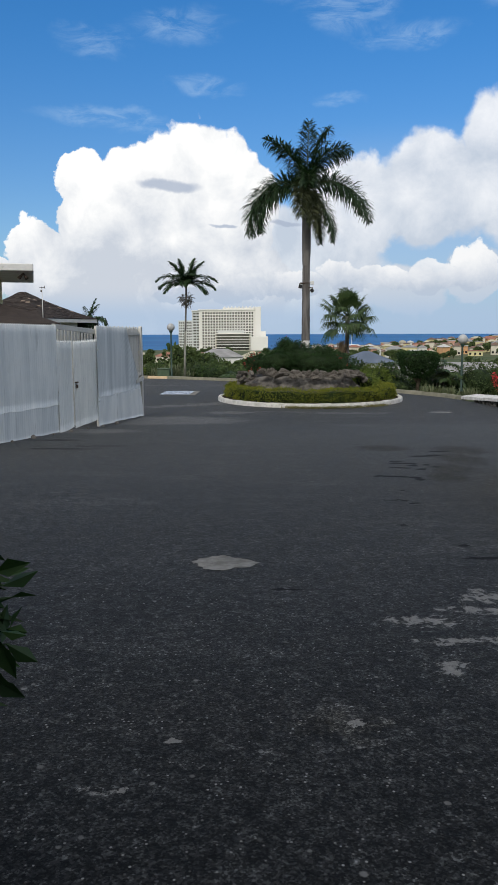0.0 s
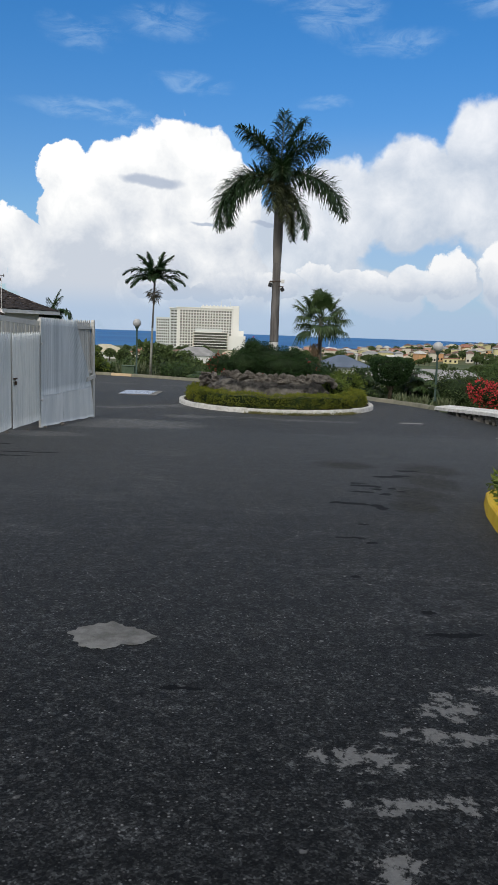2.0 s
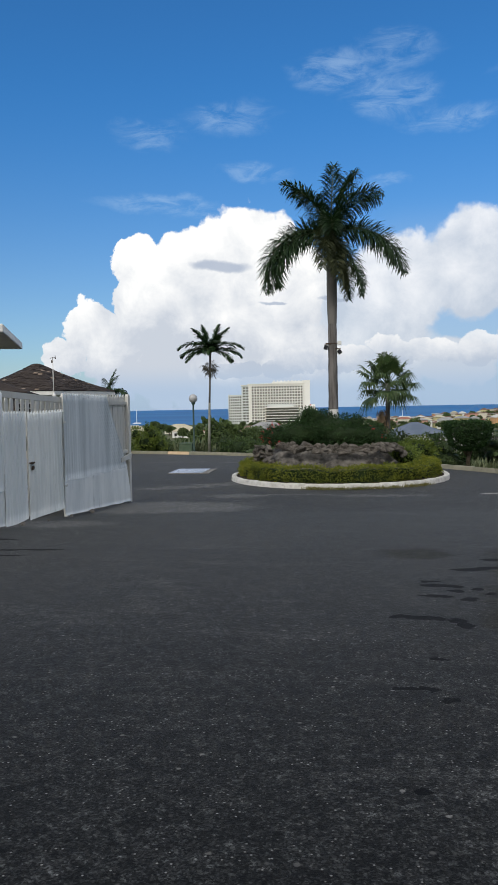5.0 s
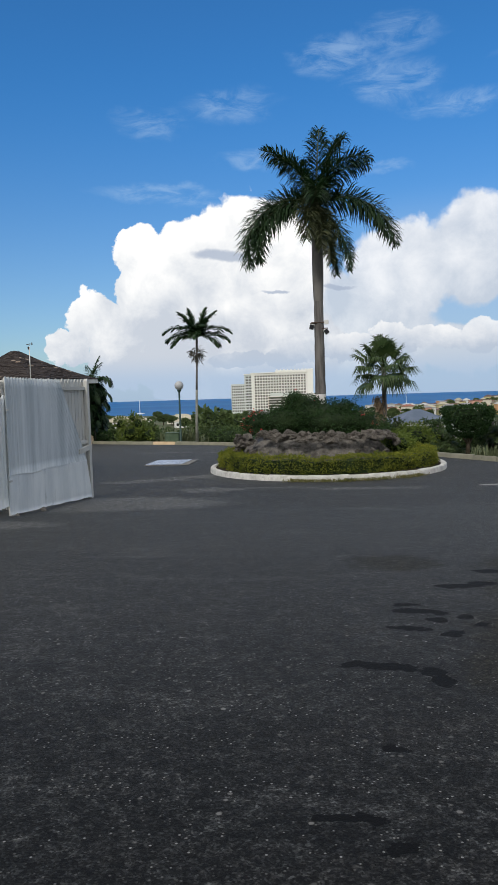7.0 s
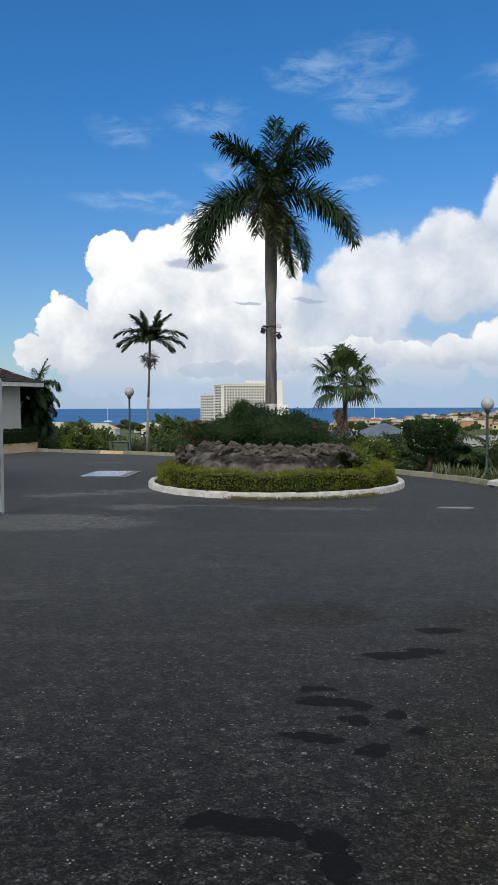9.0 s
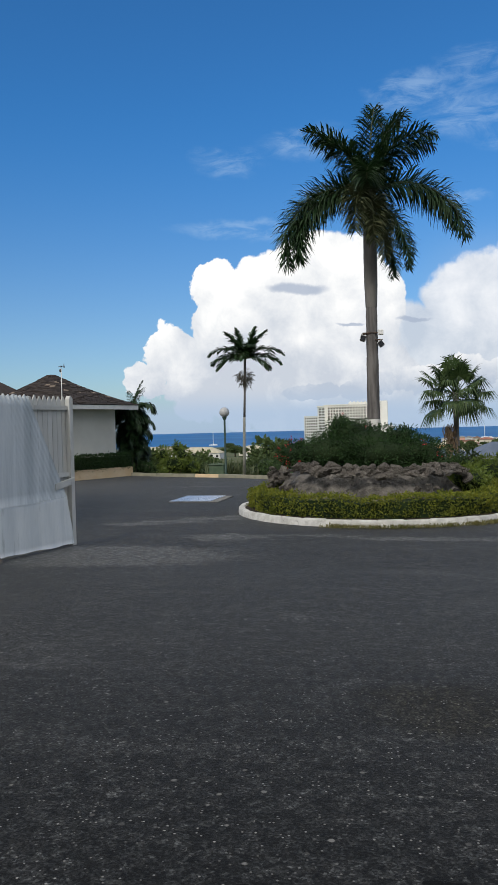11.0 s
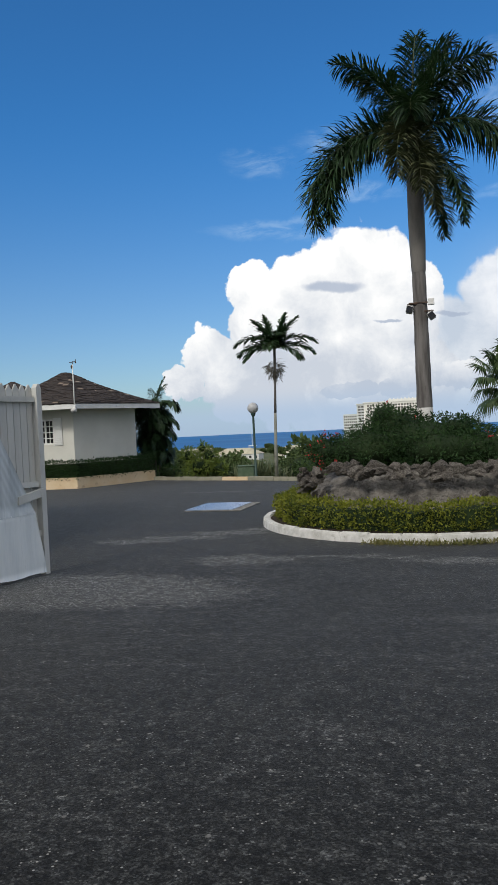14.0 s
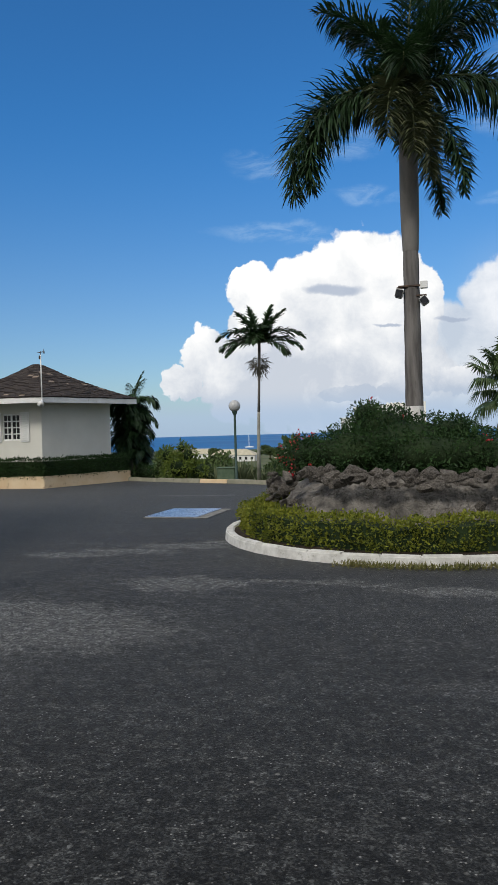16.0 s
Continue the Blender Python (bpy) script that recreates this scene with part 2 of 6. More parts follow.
def asphalt_material():
    mat = bpy.data.materials.new("asphalt")
    mat.use_nodes = True
    k = Nodes(mat.node_tree)
    co = k.add("ShaderNodeTexCoord").outputs["Object"]
    mp = k.add("ShaderNodeMapping")
    k.link(co, mp.inputs[0])
    mp.inputs["Scale"].default_value = (0.5, 1.4, 1.0)
    wide, mid, fine = k.noise(mp.outputs[0], 0.22, 4.0, 0.6), k.noise(mp.outputs[0], 1.1, 6.0, 0.65, distort=0.8), k.noise(co, 55.0, 4.0, 0.75)
    x, y, z = k.xyz(co)
    w1, w2 = k.noise(co, 3.0, 7.0, 0.65, colour=True), k.noise(co, 15.0, 6.0, 0.72)
    wx, wy, wz = k.xyz(w1)

    def spots(rows, amp, grow=1.0):
        """How deep inside the nearest of the ragged ovals a place lies: 1 in the middle, 0 at the rim."""
        px, py = k.m("ADD", x, k.m("MULTIPLY", k.m("SUBTRACT", wx, 0.5), amp)), k.m("ADD", y, k.m("MULTIPLY", k.m("SUBTRACT", wy, 0.5), amp))
        f = None
        for cx, cy, rx, ry in rows:
            p = k.m("POWER", k.m("DIVIDE", k.m("SUBTRACT", px, cx), rx * grow), 2.0)
            q = k.m("POWER", k.m("DIVIDE", k.m("SUBTRACT", py, cy), ry * grow), 2.0)
            g = k.m("SUBTRACT", 1.0, k.m("ADD", p, q))
            f = g if f is None else k.m("MAXIMUM", f, g)
        return f
    # asphalt colour made paler farther on and leftward, to fit the brightness
    pale_tone = k.step(k.m("ADD", k.m("SUBTRACT", y, k.m("MULTIPLY", x, 0.7)), k.m("MULTIPLY", k.m("SUBTRACT", wide, 0.5), 8.0)), 13.0, 19.0)
    c = k.mix(pale_tone, k.mix(k.step(wide, 0.35, 0.65), (0.0180, 0.0192, 0.0180), (0.0260, 0.0272, 0.0255)), k.mix(k.step(wide, 0.35, 0.65), (0.0225, 0.0232, 0.0215), (0.034, 0.0345, 0.0325)))
    # a brightness drop across the middle of the forecourt, put into the colour
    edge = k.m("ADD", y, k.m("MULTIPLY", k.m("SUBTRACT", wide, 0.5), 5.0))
    dim_band = k.m("MULTIPLY", k.step(edge, 6.5, 9.0), k.step(edge, 17.0, 13.5))
    c = k.mix(k.m("MULTIPLY", dim_band, 0.84), c, (0.0085, 0.0096, 0.0092))
    blot = k.noise(co, 9.0, 6.0, 0.7)
    patchy = k.noise(mp.outputs[0], 3.4, 7.0, 0.72, distort=0.5)
    c = k.mix(k.m("MULTIPLY", k.step(patchy, 0.53, 0.70), 0.55), c, k.mix(0.5, c, (0.105, 0.103, 0.098)))
    c = k.mix(k.m("MULTIPLY", k.step(patchy, 0.46, 0.34), 0.55), c, (0.012, 0.012, 0.012))
    c = k.mix(k.m("MULTIPLY", k.step(blot, 0.42, 0.64), 0.6), k.mix(0.4, c, (0.012, 0.012, 0.012)), k.mix(0.22, c, (0.12, 0.12, 0.118)))
    c = k.mix(k.m("MULTIPLY", k.step(mid, 0.52, 0.72), 0.4), c, (0.070, 0.070, 0.068))
    c = k.mix(k.m("MULTIPLY", k.step(mid, 0.46, 0.30), 0.5), c, (0.026, 0.025, 0.023))
    c = k.mix(k.m("MULTIPLY", k.step(k.m("ADD", spots(WORN_SPOTS, 1.1, 1.15), k.m("MULTIPLY", k.m("SUBTRACT", w2, 0.5), 1.6)), -0.1, 0.5), 0.55), c, (0.13, 0.129, 0.122))
    c = k.mix(k.m("MULTIPLY", k.step(k.m("ADD", spots(WET_SPOTS, 1.2), k.m("MULTIPLY", k.m("SUBTRACT", w2, 0.5), 1.0)), -0.1, 0.35), 0.6), c, (0.022, 0.022, 0.023))
    moss = k.step(k.m("ADD", spots(DUST_SPOTS, 0.6), k.m("SUBTRACT", wz, 0.5)), -0.5, 0.9)
    c = k.mix(k.m("MULTIPLY", moss, 0.5), c, (0.026, 0.023, 0.014))
    def chips(scale, lo, gain, power):
        n = k.add("ShaderNodeTexVoronoi")
        k.link(co, n.inputs["Vector"])
        n.inputs["Scale"].default_value = scale
        r = k.xyz(n.outputs["Color"])
        return n, r, k.m("ADD", lo, k.m("MULTIPLY", k.m("POWER", r[0], power), gain))
    va, ra, ga = chips(112.0, 0.38, 2.0, 2.4)
    vb, rb, gb = chips(55.0, 0.66, 1.0, 2.2)
    vd, rd, gd = chips(27.0, 0.66, 1.0, 2.0)
    scale = k.add("ShaderNodeVectorMath")
    scale.operation = "SCALE"
    k.link(c, scale.inputs[0])
    k.link(k.m("MULTIPLY", k.m("MULTIPLY", k.m("MULTIPLY", ga, gb), gd), k.m("ADD", 0.55, k.m("MULTIPLY", fine, 0.9))), scale.inputs["Scale"])
    c = scale.outputs[0]
    stone = k.m("MULTIPLY", k.step(vb.outputs["Distance"], 0.36, 0.16), k.step(rb[1], 0.83, 0.88))
    c = k.mix(k.m("MULTIPLY", stone, k.m("ADD", 0.15, k.m("MULTIPLY", k.m("POWER", rb[2], 2.0), 0.85))), c, (0.34, 0.33, 0.31))
    vc, rc, gc = chips(19.0, 0.0, 1.0, 1.0)
    pebble = k.m("MULTIPLY", k.step(k.m("ADD", vc.outputs["Distance"], k.m("MULTIPLY", k.m("SUBTRACT", w2, 0.5), 0.5)), 0.30, 0.14), k.step(rc[1], 0.92, 0.95))
    c = k.mix(k.m("MULTIPLY", pebble, k.m("ADD", 0.1, k.m("MULTIPLY", rc[2], 0.55))), c, (0.30, 0.29, 0.27))
    flake = k.step(k.m("ADD", spots(PAINT_SPOTS, 0.30, 1.15), k.m("MULTIPLY", k.m("SUBTRACT", w2, 0.5), 5.5)), 0.55, 1.0)
    c = k.mix(k.m("MULTIPLY", flake, k.m("ADD", 0.25, k.m("MULTIPLY", fine, 0.9), clamp=True)), c, (0.30, 0.29, 0.27))
    oil = k.step(k.m("ADD", spots([(a, b, r * 1.05, q * 1.3) for a, b, r, q in STAIN_SPOTS], 0.28, 1.2), k.m("MULTIPLY", k.m("SUBTRACT", w2, 0.5), 2.3)), 0.0, 0.15)
    c = k.mix(k.m("MULTIPLY", oil, 0.96), c, (0.0022, 0.0022, 0.0022))
    p = k.add("ShaderNodeBsdfPrincipled")
    k.put(p.inputs["Base Color"], c)
    p.inputs["Roughness"].default_value, p.inputs["Specular IOR Level"].default_value = 0.85, 0.18
    p.inputs["Sheen Roughness"].default_value = 0.28
    k.put(p.inputs["Sheen Weight"], k.m("MULTIPLY", 0.19, k.m("MULTIPLY", k.m("SUBTRACT", 1.0, k.m("MULTIPLY", oil, 0.85)), k.m("SUBTRACT", 1.0, k.m("MULTIPLY", moss, 0.6)))))
    b = k.add("ShaderNodeBump")
    b.inputs["Strength"].default_value, b.inputs["Distance"].default_value = 0.45, 0.006
    k.put(b.inputs["Height"], k.m("ADD", fine, k.m("MULTIPLY", stone, 0.5)))
    k.link(b.outputs[0], p.inputs["Normal"])
    k.link(p.outputs[0], k.add("ShaderNodeOutputMaterial").inputs[0])
    return mat


M = {
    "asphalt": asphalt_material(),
    "earth": material("hillside", (0.045, 0.075, 0.022), (0.12, 0.12, 0.06), 0.05, 2.0, 0.95, 0.4),
    "water": material("sea_water", (0.020, 0.115, 0.300), (0.030, 0.150, 0.360), 0.004, 0.05, 0.55, 0.0, spec=0.08, grain=0.15, stretch=(0.3, 1, 1)),
    "zinc": material("painted_zinc", (0.62, 0.665, 0.68), (0.80, 0.83, 0.83), 3.5, 60, 0.55, 0.15, spec=0.4, stretch=(1, 1, 0.12), dirt=(0.40, 0.43, 0.43)),
    "zinc_old": material("weathered_zinc", (0.42, 0.47, 0.50), (0.64, 0.68, 0.70), 4.0, 40, 0.6, 0.15, spec=0.4, stretch=(1, 1, 0.06), dirt=(0.30, 0.33, 0.35)),
    # white wood greyed by shade put into its base colour, dirt on top
    "picket": material("shade_toned_white_wood", (0.44, 0.44, 0.42), (0.62, 0.62, 0.59), 3, 80, 0.7, 0.2, stretch=(1, 1, 0.15), pieces=0.4, dirt=(0.36, 0.34, 0.30)),
    "dark_wood": material("dark_brown_wood", (0.035, 0.026, 0.022), (0.075, 0.055, 0.045), 3, 60, 0.8, 0.3, stretch=(1, 1, 0.2)),
    "iron": material("rusty_iron", (0.05, 0.04, 0.035), (0.12, 0.08, 0.06), 20, 150, 0.7, 0.3, metal=0.4),
    "hut_wall": material("cream_render", (0.60, 0.59, 0.53), (0.66, 0.65, 0.59), 0.9, 70, 0.9, 0.12),
    "yellow_wall": material("pale_yellow_render", (0.66, 0.58, 0.30), (0.72, 0.64, 0.36), 0.9, 70, 0.9, 0.12),
    "white": material("white_paint", (0.70, 0.70, 0.68), (0.80, 0.80, 0.78), 2.0, 60, 0.6, 0.12, dirt=(0.5, 0.5, 0.47)),
    "kerb_white": material("whitewashed_concrete", (0.52, 0.51, 0.48), (0.74, 0.73, 0.70), 5.0, 60, 0.85, 0.4, dirt=(0.28, 0.27, 0.22)),
    "kerb_grey": material("mossy_concrete", (0.20, 0.20, 0.15), (0.34, 0.32, 0.25), 2.5, 50, 0.9, 0.5, pieces=0.3, dirt=(0.10, 0.12, 0.05)),
    "kerb_yellow": material("yellow_kerb_paint", (0.62, 0.38, 0.02), (0.72, 0.50, 0.04), 3.0, 60, 0.7, 0.3, dirt=(0.32, 0.22, 0.05)),
    "planter": material("peach_render", (0.62, 0.46, 0.28), (0.70, 0.56, 0.38), 1.6, 60, 0.9, 0.3, dirt=(0.28, 0.18, 0.12)),
    "shingle": material("cedar_shingle", (0.018, 0.014, 0.013), (0.070, 0.056, 0.049), 3.0, 60, 0.9, 0.5, pieces=0.6),
    "shingle_stuff": material("old_cedar_shingle", (0.018, 0.014, 0.013), (0.060, 0.047, 0.041), 3.0, 60, 0.9, 0.5, island=0.6),
    "shingle_pale": material("split_pale_shingle", (0.22, 0.17, 0.13), (0.34, 0.27, 0.21), 5, 60, 0.9, 0.4, pieces=0.5),
    "glass": material("dark_glass", (0.012, 0.013, 0.015), (0.03, 0.03, 0.034), 1.0, 5, 0.12, 0.0, spec=0.5),
    "rock": material("limestone_rock", (0.075, 0.070, 0.064), (0.27, 0.25, 0.225), 3.2, 14, 0.92, 1.0, dirt=(0.05, 0.045, 0.04), relief=0.09),
    "stone": material("rubble_stone", (0.05, 0.044, 0.038), (0.34, 0.305, 0.265), 5.0, 22, 0.92, 1.0, pieces=0.35, dirt=(0.06, 0.05, 0.042), relief=0.05),
    "soil": material("dark_soil", (0.025, 0.018, 0.013), (0.055, 0.040, 0.028), 6, 80, 0.95, 0.8),
    "trunk": material("palm_bark", (0.085, 0.078, 0.074), (0.205, 0.192, 0.182), 9.0, 70, 0.9, 0.8, stretch=(1, 1, 0.10), dirt=(0.06, 0.05, 0.045)),
    "crownshaft": material("palm_sheath", (0.125, 0.118, 0.108), (0.205, 0.192, 0.176), 3.0, 50, 0.7, 0.2, stretch=(1, 1, 0.3)),
    "trunk_thin": material("slender_palm_bark", (0.20, 0.20, 0.17), (0.33, 0.33, 0.29), 3.5, 60, 0.9, 0.4),
    "branch": material("shrub_wood", (0.06, 0.045, 0.03), (0.14, 0.11, 0.08), 6, 60, 0.9, 0.5),
    "frond": material("palm_leaf", (0.010, 0.034, 0.010), (0.036, 0.076, 0.024), 1.5, 30, 0.5, 0.0, spec=0.4, island=0.6, leafy=0.12),
    "frond_old": material("old_palm_leaf", (0.05, 0.075, 0.03), (0.12, 0.125, 0.06), 1.5, 30, 0.6, 0.0, island=0.6, leafy=0.12),
    "fan": material("fan_palm_leaf", (0.018, 0.048, 0.014), (0.085, 0.125, 0.042), 1.5, 30, 0.5, 0.0, island=0.6, leafy=0.15),
    "dead": material("dead_palm_fibre", (0.16, 0.11, 0.07), (0.26, 0.19, 0.12), 4, 40, 0.9, 0.2, island=0.5),
    "hedge": material("golden_hedge_leaf", (0.045, 0.075, 0.010), (0.28, 0.29, 0.028), 1.6, 20, 0.55, 0.0, island=0.55, leafy=0.2),
    "bush": material("dark_bush_leaf", (0.008, 0.026, 0.008), (0.042, 0.090, 0.024), 1.4, 20, 0.55, 0.0, spec=0.22, island=0.6, leafy=0.15),
    "green": material("shrub_leaf", (0.030, 0.065, 0.018), (0.090, 0.140, 0.040), 0.8, 12, 0.55, 0.0, island=0.6, leafy=0.2),
    "bright": material("bright_shrub_leaf", (0.075, 0.125, 0.020), (0.20, 0.25, 0.045), 0.9, 12, 0.5, 0.0, island=0.6, leafy=0.25),
    "tree": material("tree_leaf", (0.028, 0.055, 0.018), (0.090, 0.125, 0.042), 0.3, 4, 0.6, 0.0, island=0.6, leafy=0.12),
    # shade inside the foliage, put into the colour of the solid cores
    "core": material("painted_inner_shade", (0.010, 0.022, 0.007), (0.022, 0.040, 0.012), 2.0, 30, 0.9, 0.6),
    "red": material("red_bract", (0.48, 0.028, 0.040), (0.68, 0.075, 0.080), 3, 20, 0.6, 0.0, island=0.6, leafy=0.2),
    "blade": material("grey_green_blade", (0.09, 0.12, 0.06), (0.20, 0.22, 0.12), 2, 20, 0.6, 0.0, island=0.6, leafy=0.15),
    "lamp_grey": material("weathered_grey_metal", (0.38, 0.38, 0.37), (0.52, 0.52, 0.50), 9, 80, 0.6, 0.2),
    "seed": material("dry_seed_stalk", (0.050, 0.048, 0.038), (0.125, 0.115, 0.090), 4, 40, 0.9, 0.2, island=0.5),
    "weed": material("straw_green_weed", (0.075, 0.095, 0.025), (0.25, 0.22, 0.085), 1.4, 12, 0.7, 0.0, island=0.6, leafy=0.2),
    "hill": material("hillside_leaf", (0.040, 0.075, 0.022), (0.125, 0.165, 0.055), 0.3, 4, 0.6, 0.0, island=0.6, leafy=0.12, pieces=0.25),
    "lamp_green": material("dark_green_metal", (0.03, 0.06, 0.05), (0.05, 0.085, 0.07), 6, 80, 0.5, 0.1),
    "globe": material("frosted_globe", (0.42, 0.43, 0.44), (0.50, 0.50, 0.50), 3, 30, 0.3, 0.0, spec=0.5),
    "box_green": material("utility_box_paint", (0.06, 0.10, 0.06), (0.10, 0.14, 0.09), 4, 60, 0.6, 0.2),
    # steel tinted blue: part of the sky's reflection is in the colour
    "plate": material("sky_tinted_steel", (0.36, 0.42, 0.52), (0.44, 0.50, 0.60), 1.2, 50, 0.28, 0.10, metal=0.75, spec=0.5),
    "cement": material("pale_cement", (0.15, 0.145, 0.13), (0.31, 0.30, 0.275), 7.0, 90, 0.9, 0.5, dirt=(0.13, 0.125, 0.11)),
    "paint": material("worn_road_paint", (0.20, 0.195, 0.185), (0.40, 0.39, 0.37), 14, 90, 0.85, 0.4, dirt=(0.09, 0.09, 0.085)),
    "hotel": material("hotel_white_render", (0.82, 0.81, 0.76), (0.86, 0.85, 0.80), 0.05, 2, 0.8, 0.0),
    "hotel_side": material("hotel_grey_render", (0.60, 0.63, 0.62), (0.68, 0.70, 0.68), 0.05, 2, 0.8, 0.0),
    # dark window glass, with the shade of the balcony recesses in its colour
    "hotel_window": material("hotel_recess_shade", (0.030, 0.032, 0.026), (0.11, 0.11, 0.085), 0.3, 2, 0.4, 0.0, pieces=0.7),
    "blue_cloth": material("blue_tarpaulin", (0.05, 0.16, 0.24), (0.09, 0.24, 0.33), 9, 60, 0.6, 0.4),
}
for tone, (a, b) in {"terracotta": ((0.26, 0.11, 0.08), (0.36, 0.18, 0.13)), "brown": ((0.14, 0.09, 0.07), (0.22, 0.15, 0.12)), "grey": ((0.22, 0.22, 0.22), (0.33, 0.33, 0.33)),
                      "slate": ((0.10, 0.13, 0.18), (0.15, 0.18, 0.24)), "sand": ((0.42, 0.38, 0.28), (0.52, 0.48, 0.36)), "pale": ((0.48, 0.48, 0.46), (0.60, 0.59, 0.56))}.items():
    M["roof_" + tone] = material(tone + "_roof", a, b, 0.4, 6, 0.9, 0.3)
for tone, (a, b) in {"pink": ((0.60, 0.34, 0.26), (0.68, 0.42, 0.33)), "orange": ((0.56, 0.31, 0.15), (0.64, 0.38, 0.20)), "yellow": ((0.60, 0.54, 0.28), (0.68, 0.62, 0.36)),
                      "cream": ((0.62, 0.58, 0.48), (0.70, 0.66, 0.56)), "pale": ((0.62, 0.62, 0.60), (0.74, 0.74, 0.72))}.items():
    M["wall_" + tone] = material(tone + "_wall", a, b, 0.3, 5, 0.9, 0.1)


# ---- mesh helpers ----
rng = np.random.default_rng(7)


def mesh_of(name, verts, faces, mat, smooth=False):
    me = bpy.data.meshes.new(name)
    me.from_pydata(np.asarray(verts, float).tolist(), [], [list(map(int, f)) for f in faces])
    me.materials.append(M[mat])
    if smooth:
        me.polygons.foreach_set("use_smooth", [True] * len(me.polygons))
    me.update()
    return me


def obj(name, me, parent=None, m=None, label=""):
    ob = new(name, me)
    if parent is not None:
        ob.parent = parent
    if m is not None:
        ob.matrix_basis = m
    if label:
        ob["label"] = label
    return ob


def part(name, bm, mat, parent, label="", m=None, smooth=False):
    me = bpy.data.meshes.new(name)
    bm.to_mesh(me)
    bm.free()
    me.materials.append(M[mat])
    if smooth:
        me.polygons.foreach_set("use_smooth", [True] * len(me.polygons))
    return obj(name, me, parent, m, label)


def thing(name, at, label, category, group="", kind="", turn=0.0):
    e = new(name)
    e.matrix_basis = pose(*at, 0, 0, turn)
    return tagged(e, label, category, group, kind)


def box(sx, sy, sz, at=(0, 0, 0), bevel=0.01, m=None, bm=None):
    """A bevelled box whose base is centred on at."""
    own = bmesh.new()
    bmesh.ops.create_cube(own, size=1.0)
    for v in own.verts:
        v.co = Vector((v.co.x * sx, v.co.y * sy, (v.co.z + 0.5) * sz)) + Vector(at)
    if bevel:
        bmesh.ops.bevel(own, geom=own.edges[:], offset=min(bevel, 0.3 * min(sx, sy, sz)), segments=1, affect="EDGES")
    if m is not None:
        own.transform(m)
    if bm is None:
        return own
    me = bpy.data.meshes.new("tmp")
    own.to_mesh(me)
    own.free()
    bm.from_mesh(me)
    bpy.data.meshes.remove(me)
    return bm


def tube(points, radii, sides=8, caps=True):
    """Verts and faces of a round tube along points."""
    P = [Vector(p) for p in points]
    verts, faces = [], []
    for i, p in enumerate(P):
        t = (P[min(i + 1, len(P) - 1)] - P[max(i - 1, 0)]).normalized()
        a = t.orthogonal().normalized() if abs(t.z) < 0.9 else Vector((1, 0, 0)) - t * t.x
        a.normalize()
        b = t.cross(a)
        for j in range(sides):
            w = 2 * math.pi * j / sides
            verts.append(p + (a * math.cos(w) + b * math.sin(w)) * radii[i])
    for i in range(len(P) - 1):
        for j in range(sides):
            k = (j + 1) % sides
            faces.append((i * sides + j, i * sides + k, (i + 1) * sides + k, (i + 1) * sides + j))
    if caps:
        faces.append(tuple(range(sides))[::-1])
        faces.append(tuple((len(P) - 1) * sides + j for j in range(sides)))
    return verts, faces


def joined(pieces):
    verts, faces = [], []
    for v, f in pieces:
        o = len(verts)
        verts += list(v)
        faces += [tuple(i + o for i in q) for q in f]
    return verts, faces


def turned(profile, sides=16):
    """A lathe of (radius, z) rows."""
    verts = [(r * math.cos(2 * math.pi * j / sides), r * math.sin(2 * math.pi * j / sides), z) for r, z in profile for j in range(sides)]
    faces = [(i * sides + j, i * sides + (j + 1) % sides, (i + 1) * sides + (j + 1) % sides, (i + 1) * sides + j) for i in range(len(profile) - 1) for j in range(sides)]
    return verts, faces


def leaves(centres, outward, size, rs, droop=0.2, width=0.42, spread=0.9):
    """Verts and quads of one folded leaf at each centre, roughly facing outward."""
    n = len(centres)
    d = outward + rs.normal(0, spread, (n, 3))
    d[:, 2] -= droop
    d /= np.linalg.norm(d, axis=1)[:, None] + 1e-9
    s = np.cross(d, rs.normal(0, 1, (n, 3)))
    s /= np.linalg.norm(s, axis=1)[:, None] + 1e-9
    L = size * rs.uniform(0.6, 1.3, (n, 1))
    up = np.cross(s, d)
    v = np.stack([centres, centres + d * L * 0.5 + s * L * width * 0.5 + up * L * 0.08, centres + d * L - up * L * 0.1, centres + d * L * 0.5 - s * L * width * 0.5 + up * L * 0.08], 1)
    return v.reshape(-1, 3), np.arange(4 * n).reshape(-1, 4)


def blob_points(balls, n, rs, shell=0.35, floor=None):
    """Points near the skins of ellipsoids (x, y, z, rx, ry, rz), with lumps, and their outward directions."""
    w = np.array([b[3] * b[4] + b[4] * b[5] + b[3] * b[5] for b in balls])
    pick = rs.choice(len(balls), n, p=w / w.sum())
    B = np.array(balls, float)[pick]
    d = rs.normal(0, 1, (n, 3))
    d /= np.linalg.norm(d, axis=1)[:, None]
    lump = np.array([noise.noise(Vector(q) * 2.3 + Vector((i * 7.1, 0, 0))) for q, i in zip(d, pick)])
    r = 1.0 - shell * rs.random(n) ** 1.5 + 0.22 * lump
    p = B[:, :3] + d * B[:, 3:] * r[:, None]
    if floor is not None:
        p[:, 2] = np.maximum(p[:, 2], floor + 0.02 * rs.random(n))
    return p, d


